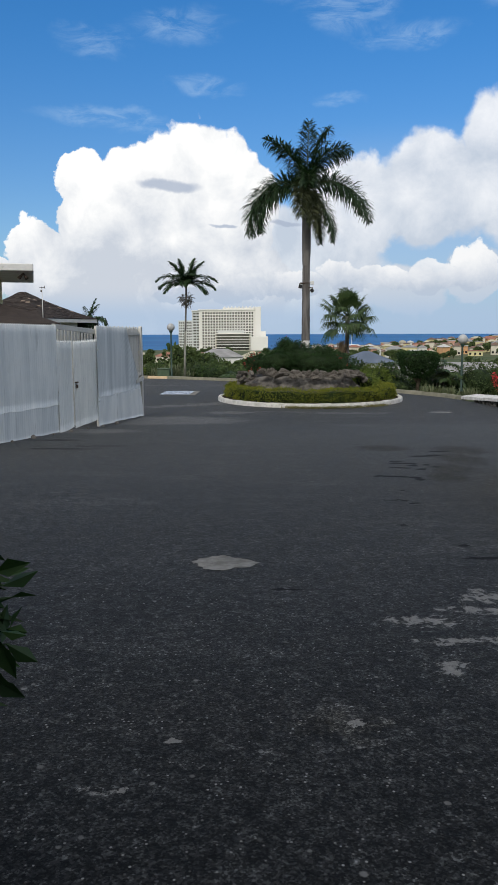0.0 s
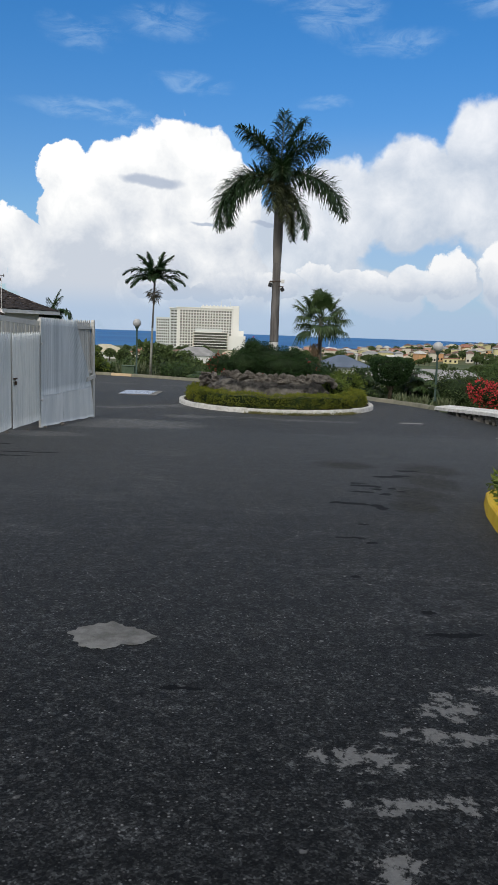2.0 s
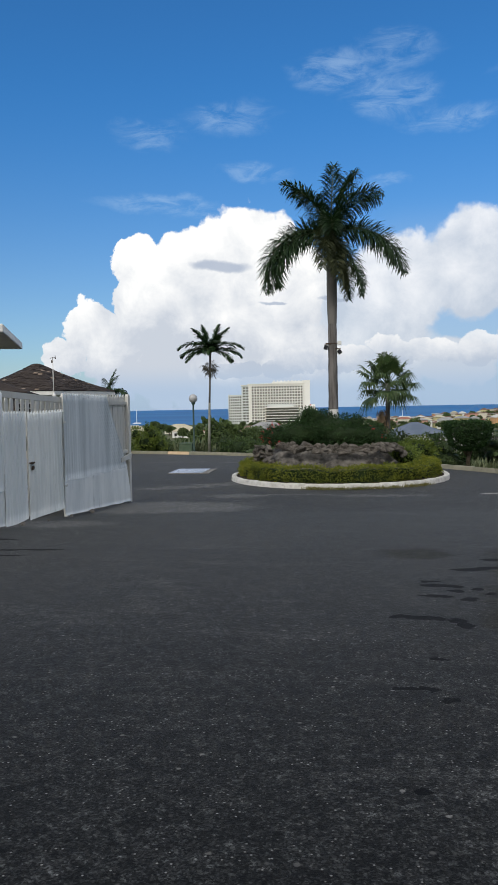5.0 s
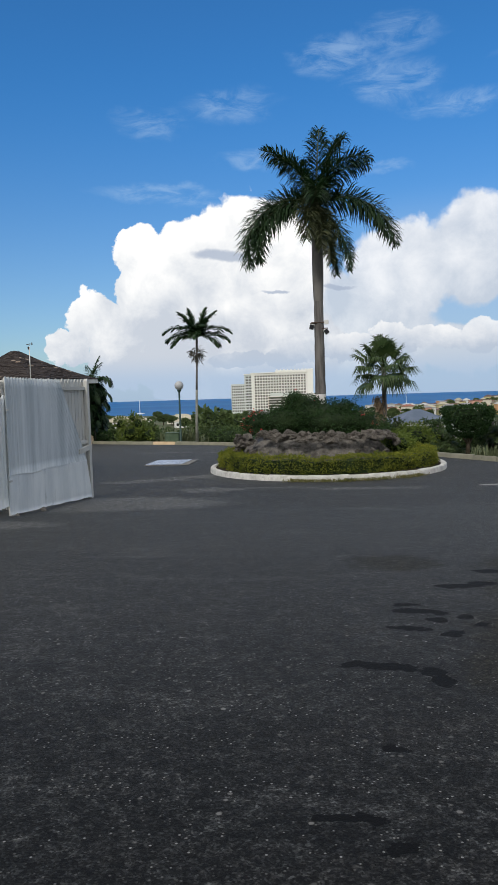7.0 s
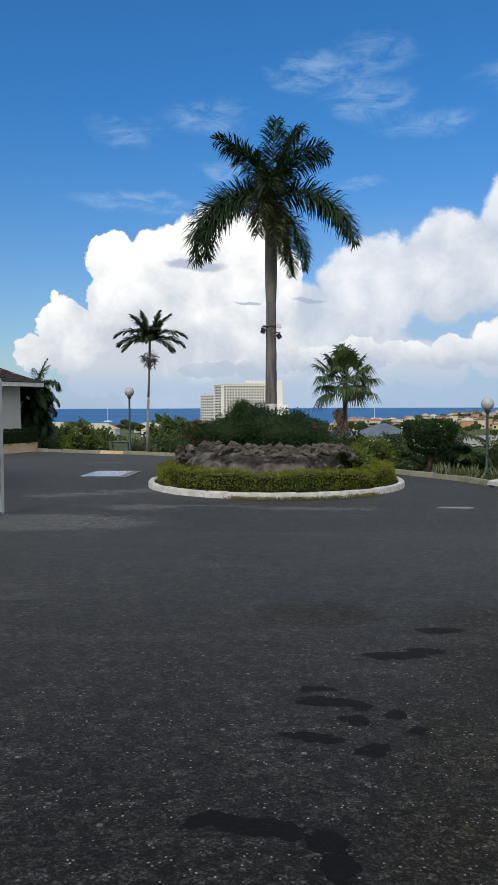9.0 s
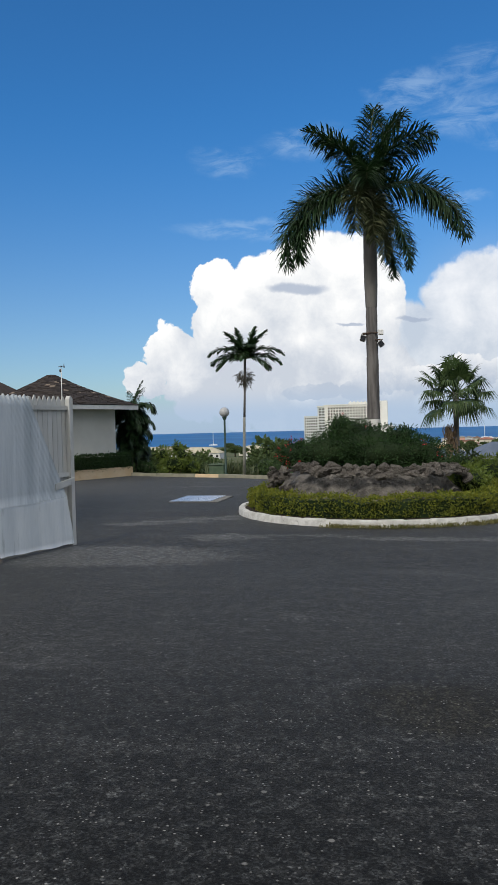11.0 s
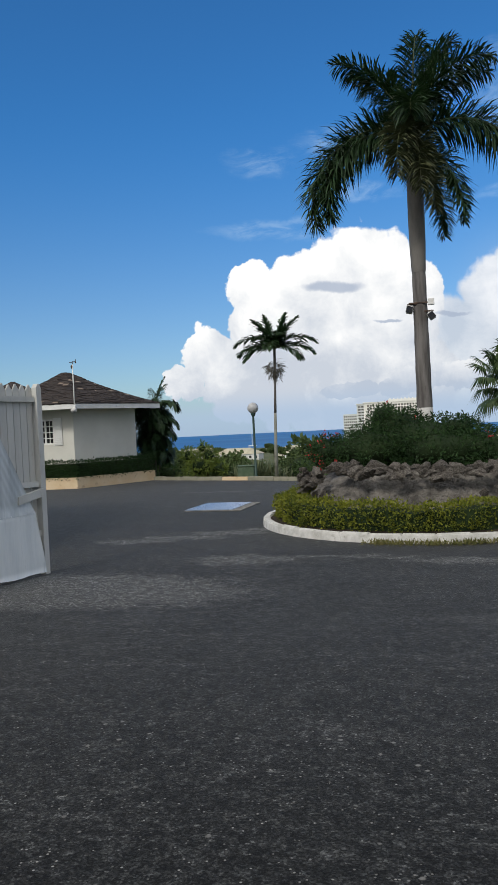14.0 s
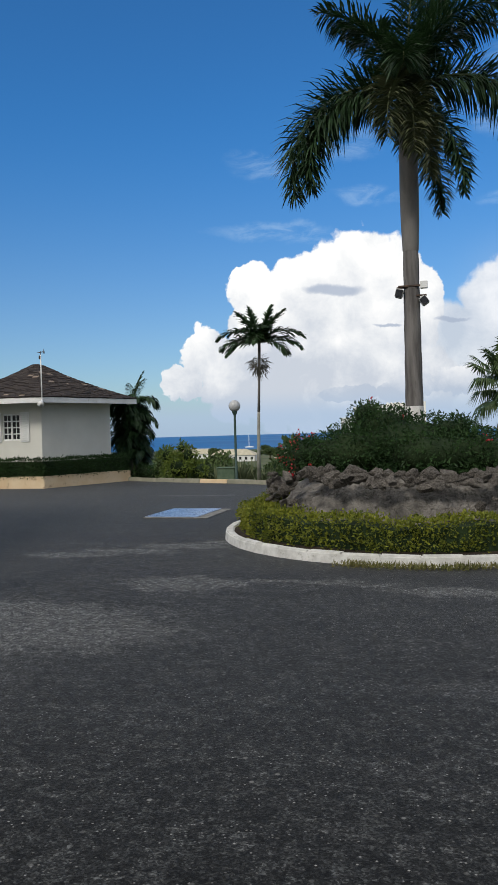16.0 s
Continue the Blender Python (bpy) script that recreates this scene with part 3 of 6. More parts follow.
def core_mesh(balls, scale=0.8, floor=None):
    pieces = []
    for b in balls:
        bm = bmesh.new()
        bmesh.ops.create_icosphere(bm, subdivisions=3, radius=1.0)
        for v in bm.verts:
            k = scale * (1 + 0.2 * noise.noise(v.co * 2.5 + Vector((b[0], b[1], 0))))
            v.co = Vector((b[0] + v.co.x * b[3] * k, b[1] + v.co.y * b[4] * k, b[2] + v.co.z * b[5] * k))
            if floor is not None:
                v.co.z = max(v.co.z, floor)
        bm.verts.index_update()
        pieces.append(([v.co.copy() for v in bm.verts], [[v.index for v in f.verts] for f in bm.faces]))
        bm.free()
    return joined(pieces)


def shrub(name, at, balls, n, size, mat, label, category, seed, flowers=0, floor=0.0, spread=0.9, group="", core=0.62, stems=True, core_mat="core"):
    """A shrub: solid inner mass coloured as its shade, stems, leaves, and red flowers where asked."""
    rs = np.random.default_rng(seed)
    e = thing(name, at, label, category, group)
    p, d = blob_points(balls, n, rs, floor=floor)
    clump = np.array([noise.noise(Vector(q) * (0.32 / size)) + 0.5 * noise.noise(Vector(q) * (0.8 / size)) for q in p])
    p = (p + d * (clump * size * 1.2)[:, None])
    keep = clump > rs.uniform(-0.8, 0.2, n)
    p, d = p[keep], d[keep]
    n = len(p)
    if floor is not None:
        p[:, 2] = np.maximum(p[:, 2], floor + 0.02)
    obj("foliage", mesh_of("foliage", *leaves(p, d, size, rs, spread=spread), mat), e)
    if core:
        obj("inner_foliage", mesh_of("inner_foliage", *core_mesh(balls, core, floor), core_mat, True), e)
    if stems:
        b = max(balls, key=lambda q: q[3] * q[5])
        rows = [tube([(b[0] + a * 0.3, b[1], floor), (b[0] + a * b[3] * 0.5, b[1] + c * 0.2, b[2]), (b[0] + a * b[3] * 0.8, b[1] + c * b[4] * 0.6, b[2] + b[5] * 0.6)], (0.03, 0.02, 0.008), 6) for a, c in ((-0.7, 0.3), (0.1, -0.4), (0.8, 0.2))]
        obj("stem", mesh_of("stem", *joined(rows), "branch"), e)
    if flowers:
        k = rs.choice(n, flowers, replace=False)
        fp, fd = p[k] + d[k] * size * 0.7, d[k]
        fp = np.repeat(fp, 6, 0) + rs.normal(0, size * 0.45, (flowers * 6, 3))
        obj("blossom", mesh_of("blossom", *leaves(fp, np.repeat(fd, 6, 0), size * 0.8, rs, width=0.8), "red"), e, label="red blossoms")
    return e


# ---- ground, road, sea ----
def road_z(y):
    if y < 19.5:
        return -0.043 * y
    return -0.8385


KERB_LINE = [(-12.5, 40.9), (-9.1, 39.9), (-6.7, 38.7), (-4.6, 37.9), (-2.5, 36.8), (-0.5, 35.5), (2.0, 33.6), (4.0, 31.2), (5.5, 28.8), (6.5, 27.3), (6.98, 26.1), (7.3, 24.3), (7.6, 22.6), (7.85, 20.5)]
EDGE_Y = [p[1] for p in KERB_LINE][::-1]
EDGE_X = [p[0] for p in KERB_LINE][::-1]


def road_right(y):
    return 16.0 if y < 20.4 else float(np.interp(y, EDGE_Y, EDGE_X))


def land_z(x, y):
    ye = y + max(0.0, min(x, 400) + 9.0) * (0.8 if y < 200 else 0.8 * max(0, 1 - (y - 200) / 200))
    t = ye - 42.0
    if t <= 0:
        return road_z(y) - 0.06
    z = -0.9 - float(np.interp(t, (0, 10, 30, 80, 200, 400, 660, 800, 1000, 1500), (0, 1.6, 4.2, 7.6, 10.6, 13.0, 15.6, 17.6, 22, 30)))
    if y > 150:
        z += 9.0 * min(1, max(0, (x - 90) / 130)) * min(1, max(0, (y - 350) / 200)) * (1 if y < 1500 else 0)
    return z


def build_ground():
    xs = sorted(set([-4800, -2500, -1200, -700, -450, -300, -200, -140, -100, -70, -50] + list(range(-38, 40, 2)) + [50, 70, 100, 140, 200, 300, 450, 700, 1200, 2500, 4800]))
    ys = sorted(set([-4800, -2000, -600, -200, -80, -40] + list(range(-20, 70, 2)) + [75, 82, 90, 100, 115, 130, 150, 175, 200, 240, 280, 330, 400, 480, 560, 650, 740, 800, 900, 1000, 1300, 2000, 4800]))
    verts = [(x, y, land_z(x, y)) for y in ys for x in xs]
    w = len(xs)
    faces = [(j * w + i, j * w + i + 1, (j + 1) * w + i + 1, (j + 1) * w + i) for j in range(len(ys) - 1) for i in range(w - 1)]
    tagged(obj("ground", mesh_of("ground", verts, faces, "earth", True)), "green hillside that falls away to the town and the sea", "ground", kind="structure")
    # sea
    rows, v = 8, []
    angles = np.radians(np.linspace(-75, 75, 61))
    radii = [640, 760, 830, 1000, 1600, 2600, 3800, 4880]
    for r in radii:
        for a in angles:
            v.append((r * math.sin(a), r * math.cos(a), -18.0))
    n = len(angles)
    f = [(j * n + i, j * n + i + 1, (j + 1) * n + i + 1, (j + 1) * n + i) for j in range(rows - 1) for i in range(n - 1)]
    tagged(obj("water", mesh_of("water", v, f, "water")), "deep blue sea up to a level horizon", "sea", kind="structure")
    # road sheet
    ry = list(np.arange(-14, 19.4, 0.6)) + [19.5] + list(np.arange(20.4, 40.9, 0.35)) + [40.9]
    v, cols = [], 30
    for y in ry:
        xr, xl = road_right(y), (-16.0 if y < 36 else -16.0)
        for i in range(cols + 1):
            x = xl + (xr - xl) * i / cols
            v.append((x, y, road_z(y)))
    w = cols + 1
    f = [(j * w + i, j * w + i + 1, (j + 1) * w + i + 1, (j + 1) * w + i) for j in range(len(ry) - 1) for i in range(cols)]
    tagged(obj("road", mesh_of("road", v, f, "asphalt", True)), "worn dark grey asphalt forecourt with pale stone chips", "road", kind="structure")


build_ground()


def splat(cx, cy, rx, ry, seed, lift=0.016, turn=0.0, rough=0.45, n=40, point=2.0):
    """A flat irregular patch lying on the road: verts and one fan."""
    verts = [(cx, cy, road_z(cy) + lift)]
    for i in range(n):
        a = 2 * math.pi * i / n
        k = 1 + rough * (noise.noise(Vector((math.cos(a) * 1.3, math.sin(a) * 1.3, seed * 3.7))) + 0.5 * noise.noise(Vector((math.cos(a) * 4, math.sin(a) * 4, seed * 5.1))))
        k *= (abs(math.cos(a)) ** point + abs(math.sin(a)) ** point) ** (-1 / point) * (1 + 0.10 * rough * noise.noise(Vector((math.cos(a) * 14, math.sin(a) * 14, seed))))
        px, py = rx * k * math.cos(a), ry * k * math.sin(a)
        x, y = cx + px * math.cos(turn) - py * math.sin(turn), cy + px * math.sin(turn) + py * math.cos(turn)
        verts.append((x, y, road_z(y) + lift))
    return verts, [(0, i + 1, (i + 1) % n + 1) for i in range(n)]


def build_road_marks():
    tagged(obj("cement_patch", mesh_of("cement_patch", *splat(-0.03, 6.04, 0.25, 0.25, 2.0, 0.004, rough=0.30, n=170, point=1.2), "cement")), "pale grey cement patch in the asphalt", "road patch")
    for cx, cy, rx in ((5.35, 22.2, 0.36), (7.2, 19.6, 0.4)):
        tagged(obj("road_marking", mesh_of("road_marking", *splat(cx, cy, rx, 0.13, cx, 0.004, 0, 0.25, 60), "paint")), "short pale bar painted on the road", "road marking", group="bars on the road")
    # steel cover with a cement frame
    e = thing("access_cover", (-3.05, 29.03, road_z(29)), "blue-grey steel access cover in a cement frame set in the road", "access cover", turn=-2)
    part("cover_frame", box(1.34, 1.62, 0.02, (0.10, 0, 0.001), 0.004), "cement", e)
    part("cover_plate", box(1.10, 0.77, 0.012, (0, -0.40, 0.022), 0.003), "plate", e)
    part("cover_plate", box(1.10, 0.77, 0.012, (0, 0.40, 0.022), 0.003), "plate", e)


build_road_marks()


def sweep_kerb(name, line, width, height, mat, label, parent_kind="structure", gap=0.012, sink=0.08, mats=None, thing_parent=None, step=0.95):
    """A kerb of stones laid along a line; the line is the edge on the road's side."""
    e = thing_parent or thing(name, (0, 0, 0), label, "kerb", kind=parent_kind)
    pts = [Vector((*p, 0)) for p in line]
    fine = []
    for a, b in zip(pts, pts[1:]):
        n = max(1, round((b - a).length / step))
        fine += [a.lerp(b, i / n) for i in range(n)]
    fine.append(pts[-1])
    for i, (a, b) in enumerate(zip(fine, fine[1:])):
        d = (b - a).normalized()
        nrm = Vector((-d.y, d.x, 0))
        g = d * gap * 0.5
        c = [a + g, b - g, b - g + nrm * width, a + g + nrm * width]
        bm = bmesh.new()
        lo = [bm.verts.new((p.x, p.y, road_z(p.y) - sink)) for p in c]
        hi = [bm.verts.new((p.x + (nrm.x * 0.02 if q < 2 else 0), p.y + (nrm.y * 0.02 if q < 2 else 0), road_z(p.y) + height + 0.008 * math.sin(i * 2.3 + q))) for q, p in enumerate(c)]
        bm.faces.new(hi)
        for q in range(4):
            bm.faces.new((lo[q], lo[(q + 1) % 4], hi[(q + 1) % 4], hi[q]))
        bmesh.ops.bevel(bm, geom=[ed for ed in bm.edges if all(v in hi for v in ed.verts)], offset=0.018, segments=2, affect="EDGES")
        bmesh.ops.recalc_face_normals(bm, faces=bm.faces)
        part("kerb_stone", bm, (mats or {}).get(i, mat), e)
    return e


sweep_kerb("kerb", KERB_LINE[1:11], 0.16, 0.13, "kerb_grey", "low mossy concrete kerb with one yellow stretch at the back of the drive", mats={4: "planter"})


def white_wall():
    """Low rubble wall with a whitewashed coping."""
    e = thing("rubble_wall", (0, 0, 0), "low rubble wall with a whitewashed coping beside the drive", "wall", kind="structure")
    line = [Vector((6.98, 26.1, 0)), Vector((7.3, 24.3, 0)), Vector((7.6, 22.6, 0)), Vector((7.85, 20.5, 0)), Vector((8.6, 18.6, 0))]
    rs = random.Random(3)
    n = 26
    prof = []
    for i in range(n + 1):
        t = i / n * (len(line) - 1)
        k = min(int(t), len(line) - 2)
        p = line[k].lerp(line[k + 1], t - k)
        prof.append((p, 0.13 + 0.22 * min(1, i / 14)))
    verts, faces = [], []
    for p, h in prof:
        z = road_z(p.y) + h
        verts += [(p.x - 0.04, p.y, z - 0.10), (p.x - 0.03, p.y, z - 0.01), (p.x + 0.05, p.y, z + 0.02), (p.x + 0.5, p.y + 0.1, z + 0.06), (p.x + 0.5, p.y + 0.1, z - 0.5)]
    for i in range(n):
        faces += [(i * 5 + j, i * 5 + j + 1, i * 5 + j + 6, i * 5 + j + 5) for j in range(4)]
    obj("coping", mesh_of("coping", verts, faces, "kerb_white"), e, label="whitewashed coping")
    for i in range(1, n):
        p, h = prof[i]
        z = 0.0
        while z < h - 0.17:
            s = rs.uniform(0.07, 0.12)
            bm = bmesh.new()
            bmesh.ops.create_icosphere(bm, subdivisions=2, radius=s)
            o = Vector((rs.random() * 50, rs.random() * 50, 0))
            for v in bm.verts:
                v.co *= 1 + 0.35 * noise.noise(v.co * 7 + o)
                v.co.x *= 0.7
            part("stone", bm, "rock", e, m=pose(p.x + 0.10, p.y + rs.uniform(-0.1, 0.1), road_z(p.y) + z + s * 0.35, rs.uniform(0, 90), 0, rs.uniform(0, 360)))
            z += s * 1.25


white_wall()


# ---- island ----
IX, IY, IR = 1.82, 26.5, 3.18
IZ = road_z(26)


def build_island():
    circle = [(IX + IR * math.cos(a), IY + IR * math.sin(a)) for a in np.linspace(0, 2 * math.pi, 41)]
    sweep_kerb("island_kerb", circle, 0.15, 0.135, "kerb_white", "round whitewashed concrete kerb of the planted island", step=0.6, gap=0.0012)
    rs = np.random.default_rng(11)
    # soil bed
    v = [(IX, IY, IZ + 0.32)]
    for r, z in ((1.0, 0.30), (1.9, 0.25), (2.5, 0.15), (3.06, 0.10)):
        for j in range(48):
            a = 2 * math.pi * j / 48
            v.append((IX + r * math.cos(a), IY + r * math.sin(a), IZ + z + 0.02 * noise.noise(Vector((r * math.cos(a) * 3, r * math.sin(a) * 3, 0)))))
    f = [(0, 1 + j, 1 + (j + 1) % 48) for j in range(48)] + [(1 + i * 48 + j, 1 + (i + 1) * 48 + j, 1 + (i + 1) * 48 + (j + 1) % 48, 1 + i * 48 + (j + 1) % 48) for i in range(3) for j in range(48)]
    tagged(obj("soil_bed", mesh_of("soil_bed", v, f, "soil", True)), "dark soil bed inside the round kerb", "soil", kind="structure")
    # rock mound
    e = thing("rock_mound", (1.55, 26.55, IZ), "grey-brown limestone outcrop with a rim of rubble stones", "rock")
    v, R, Hm = [], 40, 72
    for i in range(R + 1):
        for j in range(Hm):
            a, t = 2 * math.pi * j / Hm, i / R
            rx, ry = 2.20, 1.88
            z = (0.98 - 0.12 * max(0.0, math.cos(a)) * t) * (1 - t ** 5.0) ** 0.85 if t < 1 else 0.0
            q = Vector((rx * t * math.cos(a), ry * t * math.sin(a), z))
            k = 0.24 * noise.noise(q * 1.3 + Vector((4, 1, 0))) + 0.12 * noise.noise(q * 3.6) - 0.13 * abs(noise.noise(q * 5)) - 0.05 * abs(noise.noise(q * 13))
            q += Vector((math.cos(a), math.sin(a), 0.45)) * k * (0.25 + 0.75 * t)
            v.append(q)
    f = [(i * Hm + j, (i + 1) * Hm + j, (i + 1) * Hm + (j + 1) % Hm, i * Hm + (j + 1) % Hm) for i in range(R) for j in range(Hm)]
    obj("outcrop", mesh_of("outcrop", v, f, "rock", True), e)
    rnd = random.Random(21)
    shapes = []
    for s in range(9):
        bm = bmesh.new()
        for q in range(16):
            p = Vector((rnd.gauss(0, 1), rnd.gauss(0, 1), rnd.gauss(0, 1))).normalized()
            bm.verts.new((p.x * rnd.uniform(0.8, 1.2), p.y * rnd.uniform(0.7, 1.1), p.z * rnd.uniform(0.5, 0.8)))
        hull = bmesh.ops.convex_hull(bm, input=bm.verts[:])
        bmesh.ops.delete(bm, geom=[v for v in bm.verts if not v.link_faces], context="VERTS")
        me = bpy.data.meshes.new("stone")
        bm.to_mesh(me)
        bm.free()
        me.materials.append(M["stone"])
        shapes.append(me)
    for i in range(296):
        a = math.radians(150 + 250 * i / 296 + rnd.uniform(-2, 2))
        row = (i % 3) / 2
        s = rnd.choice((0.05, 0.065, 0.08, 0.10, 0.125)) * rnd.uniform(0.85, 1.15)
        rr = 0.93 - 0.06 * row
        dip = 0.12 * max(0.0, math.cos(a)) + 0.05 * math.sin(a * 3)
        z = 0.94 + 0.12 * row + rnd.uniform(-0.04, 0.03) - dip
        if math.cos(a) < -0.74 or (i % 5 == 0 and math.cos(a) > 0.3):
            z, rr = rnd.uniform(0.2, 1.0), rnd.uniform(0.95, 1.0)
        obj("stone", rnd.choice(shapes), e, pose(2.22 * rr * math.cos(a), 1.92 * rr * math.sin(a), z, rnd.uniform(-25, 25), rnd.uniform(-25, 25), rnd.uniform(0, 360)) @ Matrix.Diagonal((s * 1.3, s, s, 1)))
    # clipped hedge ring
    e = thing("clipped_hedge", (IX, IY, IZ), "clipped golden-green hedge ringing the island inside the kerb", "hedge", kind="stuff")
    n = 46000
    a = rs.uniform(0, 2 * math.pi, n)
    lump = np.array([noise.noise(Vector((math.cos(t) * 5, math.sin(t) * 5, 0))) for t in a])
    side = rs.choice(3, n, p=(0.42, 0.16, 0.42))
    q = rs.random(n)
    gap = 0.10 * lump
    lump2 = np.array([noise.noise(Vector((math.cos(t) * 9, math.sin(t) * 9, h * 2.2))) for t, h in zip(a, q)])
    rad = np.where(side == 0, 2.86 + 0.09 * lump2, np.where(side == 1, 2.32, 2.32 + 0.56 * q)) + rs.normal(0, 0.03, n)
    zz = np.where(side == 2, 0.48 + gap, 0.13 + (0.35 + gap) * q) + rs.normal(0, 0.022, n)
    c = np.stack([rad * np.cos(a), rad * np.sin(a), zz], 1)
    o = np.stack([np.where(side == 0, 1, np.where(side == 1, -1, 0)) * np.cos(a), np.where(side == 0, 1, np.where(side == 1, -1, 0)) * np.sin(a), np.where(side == 2, 1.2, 0.35)], 1)
    clump = np.array([noise.noise(Vector(q) * 5.5) + 0.6 * noise.noise(Vector(q) * 12) for q in c])
    c += o * (0.05 * clump)[:, None]
    keep = clump > rs.uniform(-0.65, 0.30, n)
    c, o = c[keep], o[keep]
    obj("hedge_leaves", mesh_of("hedge_leaves", *leaves(c, o, 0.045, rs, droop=0.0, width=0.6, spread=0.9), "hedge"), e)
    # solid ring whose dark colour stands for the shade between the leaves
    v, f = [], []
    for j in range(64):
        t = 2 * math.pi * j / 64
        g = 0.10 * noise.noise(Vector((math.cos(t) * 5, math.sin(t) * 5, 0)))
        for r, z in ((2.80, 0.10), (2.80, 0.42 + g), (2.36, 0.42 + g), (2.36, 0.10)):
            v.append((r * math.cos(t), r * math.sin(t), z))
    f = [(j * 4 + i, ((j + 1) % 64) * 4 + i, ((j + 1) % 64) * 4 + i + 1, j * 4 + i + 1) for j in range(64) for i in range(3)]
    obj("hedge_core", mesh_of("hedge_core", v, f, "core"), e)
    # weeds at the foot of the kerb
    e = thing("weeds", (0, 0, 0), "thin green and yellow weeds along the foot of the kerb", "weeds", kind="stuff")
    n = 1500
    t = np.radians(rs.choice((-104, -98, -91, -84, -80, -73, -66, -58, -50), n) + rs.normal(0, 2.2, n))
    r = IR + 0.02 + np.abs(rs.normal(0, 0.09, n))
    c = np.stack([IX + r * np.cos(t), IY + r * np.sin(t), np.full(n, IZ)], 1)
    obj("weed_leaves", mesh_of("weed_leaves", *leaves(c, np.tile((0, 0, 1.6), (n, 1)), 0.085, rs, droop=-0.2, width=0.16, spread=0.9), "weed"), e)
    # bushes on the mound
    shrub("flowering_bush", (1.5, 26.5, 0.0), [(0.1, 0, 0.55, 1.45, 1.0, 0.52), (-0.75, -0.35, 0.45, 0.85, 0.7, 0.42), (1.05, -0.4, 0.38, 0.85, 0.75, 0.42), (-0.35, 0.1, 0.85, 0.6, 0.6, 0.36), (0.5, -0.75, 0.42, 0.9, 0.5, 0.36), (-0.55, 0.0, 1.05, 0.28, 0.3, 0.22), (0.75, -0.2, 0.78, 0.4, 0.4, 0.2)], 26000, 0.062, "bush", "dark green bush with a few red flowers on the rock mound", "bush", 31, flowers=16, floor=0.14, core=0.68)
    shrub("reddish_bush", (0.05, 26.2, 0.0), [(0, 0, 0.42, 0.5, 0.45, 0.3), (-0.2, 0.2, 0.5, 0.3, 0.3, 0.26)], 2600, 0.06, "bush", "loose bush with red-tinged blossoms on the mound", "bush", 32, flowers=26, floor=0.14)
    shrub("leafy_shrub", (3.75, 26.9, IZ + 0.2), [(0, 0, 0.36, 0.55, 0.5, 0.36)], 2200, 0.085, "bright", "light green leafy shrub beside the rock mound", "shrub", 33)


build_island()


# ---- palms ----
def frond_pieces(origin, az, el, length, curl, leaflet, rs, count=70, width=0.035, hang=0.7, vee=0.5, taper=0.35, sweep=0.30, bend=1.0, low=-0.5):
    """Rachis and leaflets of one feather frond: az and el in degrees give its start, curl the degrees it bends down."""
    pts, p, n = [], Vector(origin), 22
    h = Vector((math.sin(radians(az)), math.cos(radians(az)), 0))
    tang = []
    for i in range(n + 1):
        e = radians(el - curl * (i / n) ** bend)
        d = h * math.cos(e) + Vector((0, 0, 1)) * math.sin(e)
        pts.append(p.copy())
        tang.append(d)
        p = p + d * length / n
    v, f = tube(pts, [0.028 * (1 - 0.85 * i / n) * length / 2.8 + 0.004 for i in range(n + 1)], 5)
    side = h.cross(Vector((0, 0, 1)))
    lv, lf = [], []
    for s in (-1, 1):
        for i in range(count):
            t = 0.10 + 0.90 * (i + rs.random() * 0.8) / count
            k = min(int(t * n), n - 1)
            q = pts[k].lerp(pts[k + 1], t * n - k)
            d = tang[k]
            L = leaflet * (0.45 + 0.55 * math.sin(math.pi * min(1, t * 0.9 + 0.12)) ** 0.7) * (1 - taper * t ** 3) * rs.uniform(0.8, 1.15)
            up = side.cross(d)
            out = (side * s * (0.85 + rs.normal(0, 0.08)) + d * (sweep + 0.5 * t) + up * (vee * rs.uniform(low, 1.0))).normalized()
            tip1 = q + out * L * 0.55 + Vector((0, 0, -1)) * L * hang * 0.12
            tip2 = q + out * L * 0.85 + Vector((0, 0, -1)) * L * hang * 0.55
            w = out.cross(Vector((rs.normal(0, 0.3), rs.normal(0, 0.3), 1))).normalized() * width * 0.5
            o = len(lv)
            lv += [q - w * 0.5, q + w * 0.5, tip1 + w, tip1 - w, tip2]
            lf += [(o, o + 1, o + 2, o + 3), (o + 3, o + 2, o + 4)]
    return (v, f), (lv, lf)


